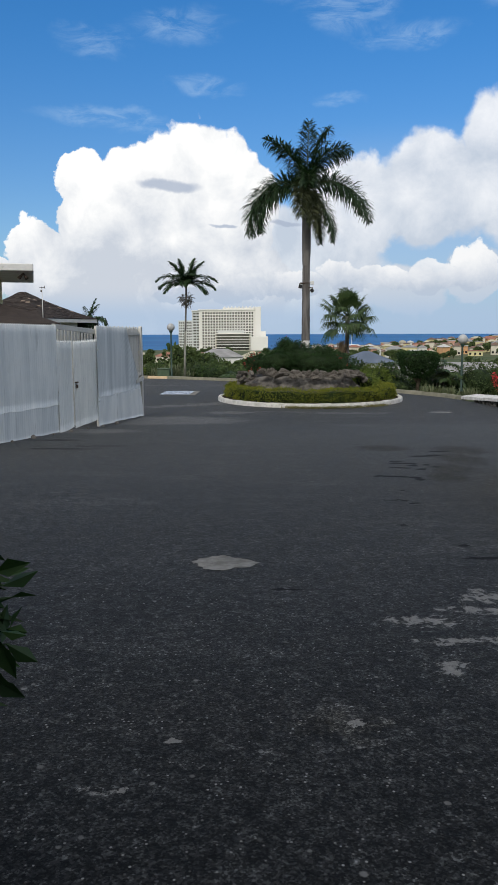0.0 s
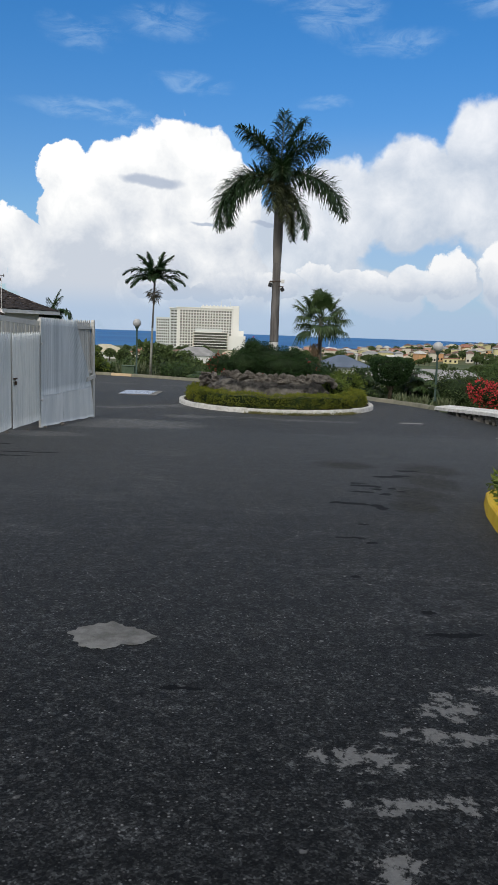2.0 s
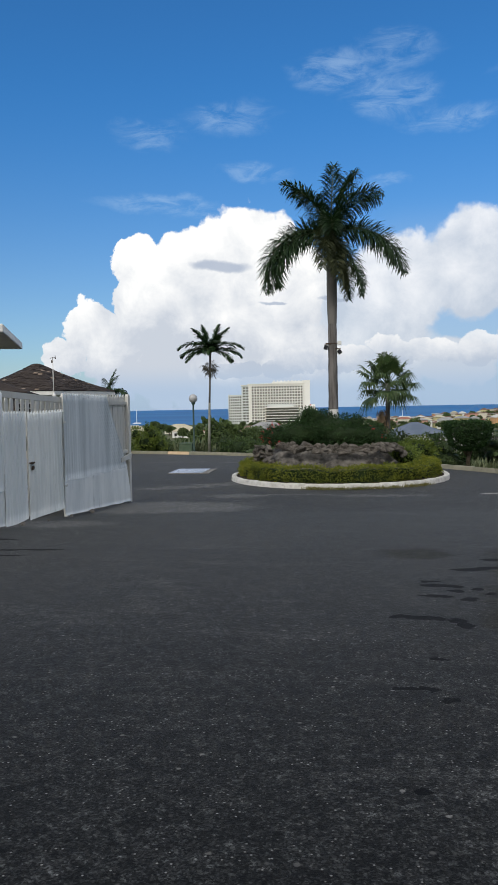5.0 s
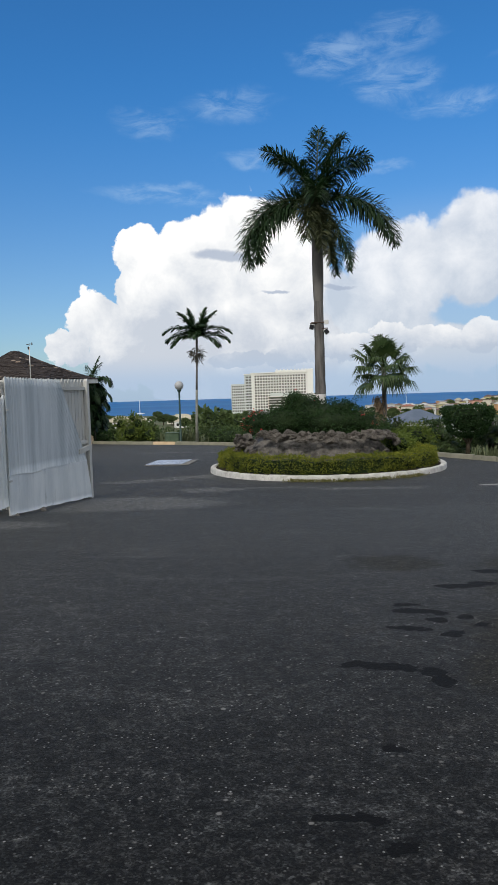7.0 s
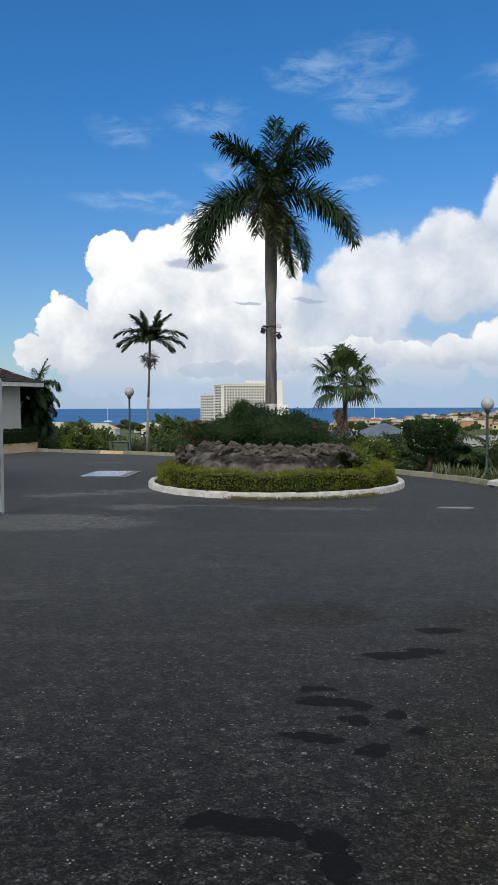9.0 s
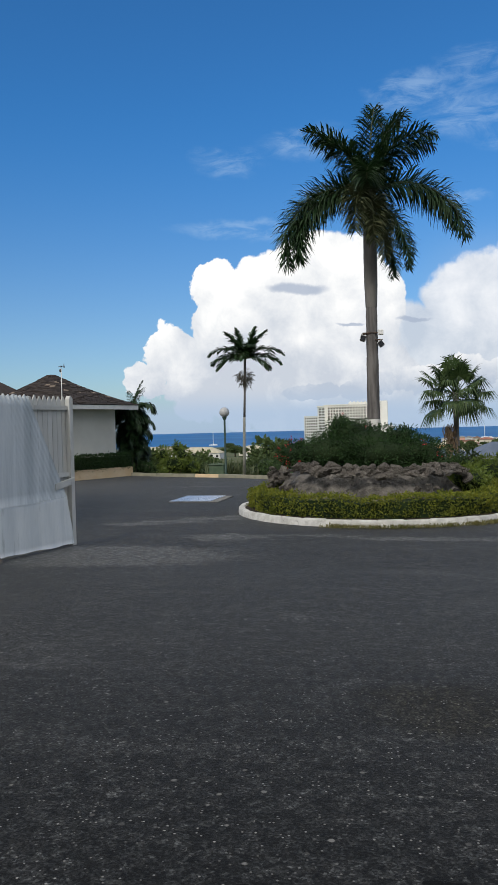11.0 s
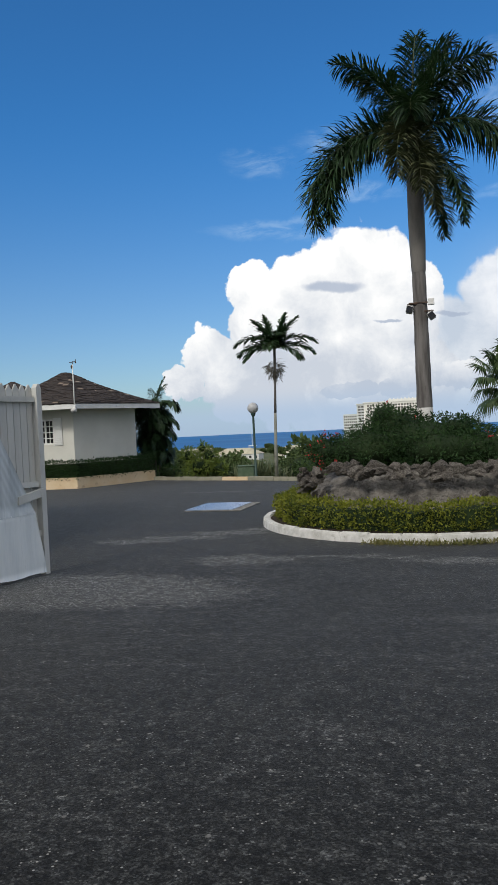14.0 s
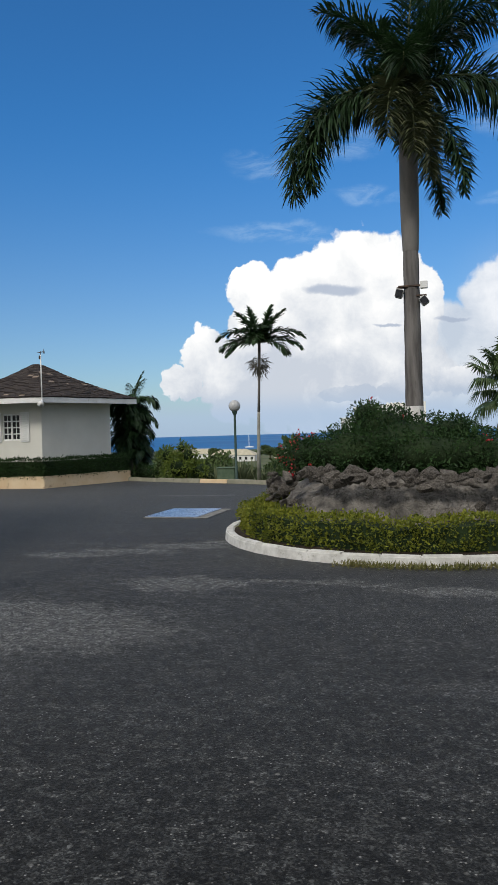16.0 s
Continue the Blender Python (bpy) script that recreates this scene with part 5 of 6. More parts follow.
    for i in range(6):
        for r in range(courses):
            t0, t1 = r / courses, min(1, (r + 1.5) / courses)
            a0, b0 = hex_at(i, ER * (1 - t0) + 0.12 * t0 + 0.03, roof_z(t0)), hex_at(i + 1, ER * (1 - t0) + 0.12 * t0 + 0.03, roof_z(t0))
            a1, b1 = hex_at(i, ER * (1 - t1) + 0.12 * t1, roof_z(t1)), hex_at(i + 1, ER * (1 - t1) + 0.12 * t1, roof_z(t1))
            w = (b0 - a0).length
            n = max(2, int(w / 0.19))
            for k in range(n):
                s = (k + 0.5 + rs.uniform(-0.12, 0.12)) / n
                p0, p1 = a0.lerp(b0, s), a1.lerp(b1, s)
                tx = (b0 - a0).normalized()
                ty = (p1 - p0).normalized()
                tz = tx.cross(ty).normalized()
                c = (p0 + p1) / 2 + tz * rs.uniform(0.006, 0.024)
                mm = Matrix(((tx.x, ty.x, tz.x, c.x), (tx.y, ty.y, tz.y, c.y), (tx.z, ty.z, tz.z, c.z), (0, 0, 0, 1))) @ pose(0, 0, 0, rs.uniform(0, 4), 0, rs.uniform(-3, 3)) @ Matrix.Diagonal((w / n * 0.97, (p1 - p0).length * rs.uniform(0.9, 1.06), 1, 1))
                if i in (0, 1) and r % 2 == (k + r) % 2 and singles < 290:
                    obj("shingle", pale if rs.random() < 0.06 else tile, roof, mm)
                    singles += 1
                else:
                    far.append(([mm @ q.co for q in tile.vertices], [tuple(q.vertices) for q in tile.polygons]))
    tagged(obj("shingles", mesh_of("shingles", *joined(far), "shingle_stuff"), roof), kind="stuff")
    # pole with a wind gauge at the front corner of the eave
    p = hex_at(1, ER + 0.03, 0)
    g = thing("wind_gauge", (p.x, p.y, 2.0), "thin pale pole with a small wind gauge fixed to the eave", "wind gauge")
    obj("pole", mesh_of("pole", *tube([(0, 0, 0), (0, 0, 1.48)], (0.022, 0.018), 8), "white", True), g)
    part("gauge_head", box(0.07, 0.07, 0.12, (-0.03, 0, 1.34), 0.02), "iron", g)
    obj("vane", mesh_of("vane", *joined([tube([(-0.12, 0, 1.55), (0.14, 0, 1.58)], (0.012, 0.012), 6), tube([(0, 0, 1.46), (0, 0, 1.6)], (0.012, 0.012), 6), tube([(0.12, 0, 1.52), (0.12, 0, 1.66)], (0.03, 0.006), 6)]), "iron"), g)
    h = thing("horn_speaker", (p.x + 0.03, p.y - 0.06, 1.98), "small white horn loudspeaker under the eave corner", "loudspeaker")
    obj("horn", mesh_of("horn", *tube([(0, 0, 0.05), (0.05, -0.12, -0.02), (0.10, -0.26, -0.10)], (0.03, 0.045, 0.11), 12), "white", True), h)
    part("mount", box(0.06, 0.14, 0.08, (0, 0.06, 0.02), 0.01), "white", h)
    # planter wall and hedge
    w = thing("planter_wall", (0, 0, 0), "low peach-painted planter wall round the pavilion, flaking", "planter", kind="structure")
    for i in range(6):
        ro, ri = HR + 0.70, HR + 0.52
        q = [hex_at(i, ro, 0), hex_at(i + 1, ro, 0), hex_at(i + 1, ri, 0), hex_at(i, ri, 0)]
        bm = bmesh.new()
        lo, hi = [bm.verts.new((v.x, v.y, -0.95)) for v in q], [bm.verts.new((v.x, v.y, -0.44)) for v in q]
        bm.faces.new(hi)
        for k in range(4):
            bm.faces.new((lo[k], lo[(k + 1) % 4], hi[(k + 1) % 4], hi[k]))
        bmesh.ops.recalc_face_normals(bm, faces=bm.faces)
        bmesh.ops.bevel(bm, geom=bm.edges[:], offset=0.015, segments=1, affect="EDGES")
        part("wall_stretch", bm, "planter", w)
    g = thing("pavilion_hedge", (0, 0, 0), "dark clipped hedge in the planter round the pavilion", "hedge", kind="stuff")
    rn = np.random.default_rng(15)
    c, o = [], []
    for i in (5, 0, 1):
        for k in range(2600):
            s, r, up = rn.random(), rn.random(), rn.random() < 0.3
            rad = HR + (0.66 if not up else 0.14 + 0.5 * r) + rn.normal(0, 0.035)
            p = hex_at(i, rad, 0).lerp(hex_at(i + 1, rad, 0), s)
            topz = 0.08 + 0.07 * noise.noise(Vector((p.x * 2, p.y * 2, 0)))
            z = (topz if up else -0.5 + (topz + 0.5) * r) + rn.normal(0, 0.03)
            c.append((p.x, p.y, z))
            dn = (p - Vector((HC.x, HC.y, 0))).normalized()
            o.append((dn.x, dn.y, 0.5 if not up else 1.5))
    obj("hedge_leaves", mesh_of("hedge_leaves", *leaves(np.array(c), np.array(o), 0.085, rn, spread=0.7), "bush"), g)
    # solid filling behind the leaves, with the inner shade in its colour
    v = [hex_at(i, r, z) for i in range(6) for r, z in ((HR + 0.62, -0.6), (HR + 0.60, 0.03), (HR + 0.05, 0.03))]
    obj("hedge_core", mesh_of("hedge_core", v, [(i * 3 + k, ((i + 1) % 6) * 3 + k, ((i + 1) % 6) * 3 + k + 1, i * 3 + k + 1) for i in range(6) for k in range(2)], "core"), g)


build_pavilion()


def far_pavilion():
    e = thing("far_pavilion", (-19.4, 47.5, -0.95), "cream pavilion farther off under a dark shingle roof", "pavilion")
    obj("wall", mesh_of("wall", *turned([(2.4, -0.3), (2.4, 3.6)], 6), "hut_wall"), e)
    obj("roof", mesh_of("roof", *turned([(3.3, 3.45), (3.35, 3.55), (1.7, 4.25), (0.1, 5.0), (0.001, 5.0)], 6), "shingle_stuff"), e, label="dark shingle roof")


far_pavilion()


# ---- building behind the fence ----
def yellow_building():
    e = thing("yellow_building", (-5.97, 21.1, 0), "pale yellow building with a white eave and a dark shingled porch roof", "building", kind="structure", turn=17)
    part("wall", box(5.0, 3.6, 4.1, (-3.5, 2.7, -0.95), 0.02), "yellow_wall", e)
    part("eave", box(6.6, 5.0, 0.20, (-3.3, 2.5, 3.12), 0.02), "white", e)
    v = [(0.6, -1.4, 1.72), (-5.5, -1.4, 1.72), (-5.5, 0.9, 2.45), (-1.4, 0.9, 2.45), (0.6, 3.4, 1.72), (-1.0, 3.4, 2.3)]
    v += [(p[0], p[1], p[2] - 0.10) for p in v]
    f = [(0, 1, 2, 3), (0, 3, 5, 4), (0, 6, 7, 1), (0, 4, 10, 6), (7, 6, 9, 8), (6, 10, 11, 9)]
    obj("porch_roof", mesh_of("porch_roof", v, f, "shingle_stuff"), e, label="dark shingled porch roof")
    for x in (0.3, -2.4):
        part("porch_post", box(0.14, 0.14, 2.6, (x, -1.1, -0.95), 0.01), "dark_wood", e)
    part("porch_back", box(4.6, 0.1, 2.6, (-3.0, 0.6, -0.95), 0.01), "dark_wood", e)
    g = thing("twin_floodlight", (-6.3, 21.25, 3.06), "pair of small black floodlights under the eave", "floodlight")
    for s in (-1, 1):
        obj("lamp_head", mesh_of("lamp_head", *tube([(0, 0, 0.02), (s * 0.06, -0.03, -0.06), (s * 0.11, -0.06, -0.12)], (0.02, 0.035, 0.055), 8), "iron", True), g)


yellow_building()


# unseen block and canopy, added to keep light off the near ground
def entrance_building():
    e = thing("entrance_building", (0, 0, 0), "unseen block with a deep flat canopy, added behind the forecourt to shade it", "building", kind="structure")
    part("wall", box(46, 8, 12.5, (2, -11, -0.3), 0.05), "hut_wall", e)
    part("canopy", box(14, 8.0, 0.5, (0.5, -4.2, 3.6), 0.05), "white", e)
    for x in (-5.6, 6.6):
        part("pillar", box(0.5, 0.5, 3.9, (x, -0.9, -0.3), 0.03), "hut_wall", e)


entrance_building()


# ---- lamps, box, planter, near plants ----
def globe_lamp(at, height, label, rg=0.2):
    e = thing("street_lamp", at, label, "street lamp", "globe lamps")
    obj("globe", mesh_of("globe", *turned([(0.001, height - rg)] + [(rg * math.sin(a), height - rg * math.cos(a)) for a in np.linspace(0.15, math.pi - 0.01, 16)], 24), "globe", True), e, label="frosted white globe")
    obj("collar", mesh_of("collar", *turned([(0.05, height - rg - 0.10), (0.09, height - rg - 0.02), (0.09, height - rg + 0.02)], 16), "lamp_green", True), e)
    obj("post", mesh_of("post", *turned([(0.08, 0), (0.08, 0.15), (0.045, 0.2), (0.04, height - rg - 0.08)], 12), "lamp_green", True), e)
    part("base_plate", box(0.24, 0.24, 0.03, (0, 0, 0), 0.005), "lamp_green", e)


globe_lamp((-4.47, 38.7, -0.9), 2.61, "dark green lamp post with a frosted globe by the kerb")
globe_lamp((8.3, 31.4, -1.0), 2.15, "dark green lamp post with a frosted globe among the shrubs")
e = thing("utility_box", (-4.95, 39.3, -0.92), "low green utility cabinet among the shrubs", "utility box")
part("cabinet", box(0.62, 0.4, 0.5, (0, 0, 0), 0.02), "box_green", e)
part("lid", box(0.68, 0.46, 0.05, (0, 0, 0.5), 0.015), "box_green", e)


def yellow_planter():
    e = thing("planter_bed", (0, 0, 0), "roadside planting bed with a yellow-painted kerb", "planter", kind="structure")
    line = [(3.05, 5.5), (3.06, 7.2), (3.16, 8.6), (3.28, 9.3), (3.42, 10.0), (3.62, 10.7), (3.95, 11.2), (4.5, 11.45), (5.4, 11.5)]
    verts, faces = [], []
    pts = [Vector((*p, 0)) for p in line]
    for i, p in enumerate(pts):
        d = (pts[min(i + 1, len(pts) - 1)] - pts[max(i - 1, 0)]).normalized()
        n = Vector((d.y, -d.x, 0))
        z = road_z(p.y)
        for o, h in ((0, -0.05), (0.02, 0.14), (0.04, 0.16), (0.15, 0.16), (0.16, 0.0)):
            q = p + n * o
            verts.append((q.x, q.y, z + h))
    faces = [(i * 5 + k, i * 5 + k + 1, i * 5 + k + 6, i * 5 + k + 5) for i in range(len(line) - 1) for k in range(4)]
    obj("kerb_edge", mesh_of("kerb_edge", verts, faces, "kerb_yellow"), e, label="yellow-painted kerb")
    v = [(p.x + 0.12, p.y - (0.1 if i > 6 else 0), road_z(p.y) + 0.10) for i, p in enumerate(pts)] + [(6.0, 11.4, road_z(11) + 0.13), (6.0, 5.5, road_z(5.5) + 0.13)]
    obj("soil", mesh_of("soil", v, [tuple(range(len(v)))], "soil"), e)
    shrub("bedding_plants", (3.95, 9.9, road_z(9.9) + 0.12), [(0, 0, 0.16, 0.42, 0.9, 0.22), (0.3, -1.4, 0.2, 0.5, 0.8, 0.26), (0.25, 0.7, 0.16, 0.35, 0.45, 0.2)], 2600, 0.085, "bright", "low bright green plants in the yellow-kerbed bed", "plants", 61)


yellow_planter()
shrub("dark_leafed_shrub", (-0.725, 2.3, road_z(2.3)), [(0.01, 0, 0.86, 0.33, 0.33, 0.33), (-0.3, 0.1, 0.6, 0.42, 0.4, 0.55)], 1700, 0.095, "bush", "dark broad-leafed shrub with a scrap of blue tarpaulin", "shrub", 62, core=0.8)
tarp = [(-0.52 - 0.4 * i / 9 + 0.012 * math.sin(i * 5.1 + j), 2.16 + 0.16 * j / 5 - 0.04 * math.sin(i * 1.3), road_z(2.3) + 1.0 + 0.03 * math.sin(i * 1.7 + j) - 0.12 * (1 - j / 5)) for j in range(6) for i in range(10)]
tagged(obj("tarpaulin", mesh_of("tarpaulin", tarp, [(j * 10 + i, j * 10 + i + 1, j * 10 + i + 11, j * 10 + i + 10) for j in range(5) for i in range(9)], "blue_cloth", True)), "crumpled scrap of blue tarpaulin caught on the shrub", "tarpaulin")


# ---- shrubs behind the drive ----
def border_shrubs():
    G = -0.95
    shrub("lime_shrub", (-7.35, 41.2, G), [(0, 0, 0.5, 0.7, 0.6, 0.5), (-0.5, 0.1, 0.95, 0.28, 0.3, 0.34), (0.35, 0, 0.95, 0.34, 0.3, 0.36), (0.75, 0.1, 0.4, 0.4, 0.4, 0.36), (0.1, 0, 1.25, 0.2, 0.2, 0.25)], 2600, 0.14, "bright", "bright yellow-green broad-leafed shrub behind the kerb", "shrub", 71, spread=0.7)
    shrub("low_shrub", (-8.6, 40.7, G), [(0, 0, 0.3, 0.5, 0.4, 0.36)], 900, 0.10, "bush", "small dark shrub at the end of the planter wall", "shrub", 72)
    rows = [(-2.6, 41.0, 0.95, 0.62, "green", 2600), (-1.4, 40.4, 1.0, 0.45, "tree", 2600), (-0.3, 39.2, 0.9, 0.5, "green", 2200), (0.9, 38.6, 1.0, 0.6, "green", 2200), (-3.4, 42.5, 1.0, 0.75, "tree", 2600), (-5.7, 42.6, 0.9, 0.5, "green", 2400), (-6.3, 41.5, 0.6, 0.35, "tree", 1500),
            (2.4, 36.4, 0.9, 0.6, "green", 2200), (4.9, 32.6, 0.75, 0.85, "bright", 3000), (3.9, 33.4, 0.6, 0.85, "green", 2400), (5.6, 33.8, 0.75, 0.95, "green", 2600), (4.4, 34.4, 0.6, 1.05, "tree", 2400), (5.5, 31.6, 0.6, 0.22, "tree", 2000), (4.3, 31.9, 0.5, 0.25, "bright", 1600), (9.6, 33.5, 1.3, 0.95, "tree", 6500), (11.6, 33.0, 1.4, 1.3, "green", 6500), (7.6, 34.5, 1.0, 0.7, "green", 4200), (13.5, 30.0, 1.5, 1.3, "tree", 6500)]
    for i, (x, y, r, h, mat, n) in enumerate(rows):
        g = land_z(x, y)
        top = -0.9 + h
        c = (g + top) / 2
        shrub("border_shrub", (x, y, g), [(0, 0, (top - g) * 0.55, r, r * 0.8, (top - g) * 0.52), (r * 0.5, 0.2, (top - g) * 0.42, r * 0.6, r * 0.6, (top - g) * 0.45), (-r * 0.5, 0.1, (top - g) * 0.45, r * 0.6, r * 0.6, (top - g) * 0.42)], n, 0.13, mat, {"green": "mid-green leafy shrub on the slope", "tree": "dark green dense shrub on the slope", "bright": "light green leafy shrub on the slope"}[mat], "shrub", 100 + i, group="shrubs behind the kerb", spread=1.0)
    # clipped box-headed tree
    e = thing("clipped_tree", (6.55, 31.6, -1.05), "small tree clipped to a flat-topped block", "tree")
    rs = np.random.default_rng(81)
    n = 7000
    p = rs.uniform(-1, 1, (n, 3))
    ax = rs.choice(3, n, p=(0.35, 0.35, 0.3))
    p[np.arange(n), ax] = np.sign(p[np.arange(n), ax]) * rs.uniform(0.9, 1.03, n)
    o = np.zeros((n, 3))
    o[np.arange(n), ax] = np.sign(p[np.arange(n), ax])
    wz = 0.56 + 0.44 * np.sqrt((np.clip(p[:, 2], -1, 1) + 1) / 2)
    c = np.stack([p[:, 0] * 0.74 * wz, p[:, 1] * 0.7 * wz, 1.19 + p[:, 2] * (0.46 - 0.08 * (p[:, 0] ** 4))], 1)
    c += 0.05 * np.array([[noise.noise(Vector(q) * 4), noise.noise(Vector(q) * 4 + Vector((9, 0, 0))), noise.noise(Vector(q) * 3 + Vector((0, 9, 0)))] for q in c])
    obj("crown", mesh_of("crown", *leaves(c, o, 0.10, rs, spread=0.6), "bush"), e)
    # block within the crown, coloured dark as the shade there
    part("inner_crown", box(0.86, 0.84, 0.72, (0, 0, 0.86), 0.2), "core", e)
    obj("trunk", mesh_of("trunk", *joined([tube([(0, 0, 0), (0.03, 0, 0.4), (0.0, 0, 0.8)], (0.08, 0.07, 0.06), 8), tube([(0.03, 0, 0.35), (0.25, 0.1, 0.8)], (0.04, 0.03), 6), tube([(0.03, 0, 0.35), (-0.25, 0, 0.8)], (0.04, 0.03), 6)]), "branch", True), e)
    # red bougainvillea
    e = shrub("bougainvillea", (9.05, 26.9, -0.95), [(0.1, 0, 0.55, 0.75, 0.7, 0.36), (1.3, -0.3, 0.45, 1.0, 0.8, 0.32), (-0.4, 0.1, 0.85, 0.3, 0.35, 0.34), (0.6, 0.2, 0.75, 0.4, 0.4, 0.25)], 2600, 0.10, "bush", "sprawling bougainvillea covered in red flowers", "bougainvillea", 83, flowers=420)
    # spiky blades
    for j, (x, y, n, L, wd) in enumerate(((-4.6, 40.2, 130, 1.25, 0.05), (-3.9, 40.9, 90, 1.05, 0.05), (-5.4, 40.6, 80, 1.0, 0.05), (7.4, 29.9, 120, 0.55, 0.035), (8.1, 29.2, 120, 0.5, 0.035), (6.7, 29.9, 90, 0.5, 0.035))):
        rs = np.random.default_rng(90 + j)
        g = land_z(x, y)
        e = thing("spiky_plant", (x, y, g), "clump of grey-green sword-shaped leaves", "plant", "spiky plants")
        v, f = [], []
        for i in range(n):
            a, el = rs.uniform(0, 2 * math.pi), radians(rs.uniform(35, 88))
            l = L * rs.uniform(0.6, 1.1)
            b = Vector((rs.normal(0, 0.22), rs.normal(0, 0.15), 0))
            d = Vector((math.cos(a) * math.cos(el), math.sin(a) * math.cos(el), math.sin(el)))
            s = d.cross(Vector((0, 0, 1))).normalized() * wd * 0.5
            mid, tip = b + d * l * 0.6, b + d * l + Vector((0, 0, -0.12 * l))
            k = len(v)
            v += [b - s * 0.7, b + s * 0.7, mid + s, mid - s, tip]
            f += [(k, k + 1, k + 2, k + 3), (k + 3, k + 2, k + 4)]
        obj("foliage", mesh_of("foliage", v, f, "blade"), e)
    clump_palm("garden_palm", (-1.0, 38.4, land_z(-1, 38.4)), 0.4, 14, 95, "fan", "small feathery garden palm on the slope", 0.4, 1.2, 70, 0.05)
    clump_palm("garden_palm", (7.7, 33.0, land_z(7.7, 33)), 1.6, 16, 96, "fan", "feathery garden palm beyond the shrubs", 0.45, 1.4, 65, 0.05)
    clump_palm("garden_palm", (8.0, 32.3, land_z(8.0, 32.3)), 1.05, 22, 98, "fan", "drooping feathery garden palm beside the lamp post", 0.4, 1.0, 70, 0.045, 130)
    clump_palm("garden_palm", (5.9, 33.8, land_z(5.9, 33.8)), 1.4, 14, 97, "fan", "feathery garden palm beyond the shrubs", 0.45, 1.3, 65, 0.05)


border_shrubs()


# ---- slope trees ----
def tree_kind(seed, spread):
    """A broad tree, 1 m high, with tapered trunk, limbs and clumped crown."""
    rs = np.random.default_rng(seed)
    e = thing("hill_tree", (0, 0, -900), "rounded dark green tree on the slope", "tree", "trees on the slope")
    limbs = [tube([(0, 0, 0), (0.01, 0, 0.25), (0, 0.01, 0.45)], (0.045, 0.035, 0.028), 7)]
    balls = [(0, 0, 0.66, spread * 0.7, spread * 0.7, 0.30)]
    for i in range(8):
        a = i * 2.4 + rs.random()
        r = spread * rs.uniform(0.35, 0.7)
        z = rs.uniform(0.48, 0.82)
        balls.append((r * math.cos(a), r * math.sin(a), z, spread * 0.42, spread * 0.42, rs.uniform(0.14, 0.22)))
        limbs.append(tube([(0, 0, 0.3), (r * 0.5 * math.cos(a), r * 0.5 * math.sin(a), z * 0.75), (r * math.cos(a), r * math.sin(a), z)], (0.022, 0.014, 0.006), 5))
    p, d = blob_points(balls, 2600, rs, 0.4)
    obj("crown", mesh_of("crown", *leaves(p, d, 0.085, rs, width=0.6), "hill"), e)
    # solid lumps in the crown that carry its inner shade as colour
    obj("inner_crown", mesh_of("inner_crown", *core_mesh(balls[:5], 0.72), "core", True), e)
    obj("trunk", mesh_of("trunk", *joined(limbs), "branch", True), e)
    return e


def place_trees():
    kinds = [tree_kind(s, sp) for s, sp in ((201, 0.42), (202, 0.5), (203, 0.36))]
    rs = random.Random(77)
    spots = [(-6.6, 66, 5.0), (-9.5, 63, 2.4), (-3.4, 64, 3.0), (-1.0, 60, 3.2), (-12, 60, 2.2), (-14.5, 66, 2.6), (-19, 66, 2.6), (-22, 72, 3.2), (-25, 78, 3.4), (1.5, 62, 4.0), (4, 64, 4.2), (7, 60, 4.0), (-8.2, 72, 4.2), (-4.6, 75, 4.4), (-11, 76, 3.6), (-16, 58, 3.1), (-13.2, 56, 3.0), (-10.6, 57, 2.9), (-20, 64, 3.3), (-24.5, 70, 3.5), (-18, 57, 2.9)]
    for i in range(120):
        y = rs.uniform(80, 640)
        x = rs.uniform(-0.75, 0.5) * y
        spots.append((x, y, rs.uniform(3, 5.0) + (1.5 if y > 200 else 0)))
    for i in range(70):
        y = rs.uniform(480, 700)
        x = rs.uniform(0.16, 0.50) * y
        spots.append((x, y, rs.uniform(3.8, 6.5)))
    for i in range(24):
        y = rs.uniform(170, 400)
        spots.append((y * rs.uniform(0.08, 0.36), y, rs.uniform(3.0, 4.6)))
    for i in range(85):
        y = rs.uniform(340, 720)
        spots.append((y * rs.uniform(0.06, 0.46), y, rs.uniform(3.5, 6.5)))
    for x, y, h in spots:
        if y > 600 and x < 60:
            continue
        z = land_z(x, y) - 0.1
        if abs(x + 42) < 60 and 600 < y < 780:
            continue
        t = copy_thing(rs.choice(kinds), pose(x, y, z, 0, 0, rs.uniform(0, 360)) @ Matrix.Diagonal((h * rs.uniform(0.9, 1.5), h * rs.uniform(0.9, 1.5), h, 1)))
    for kd in kinds:
        for o in list(kd.children):
            bpy.data.objects.remove(o)
        bpy.data.objects.remove(kd)


place_trees()


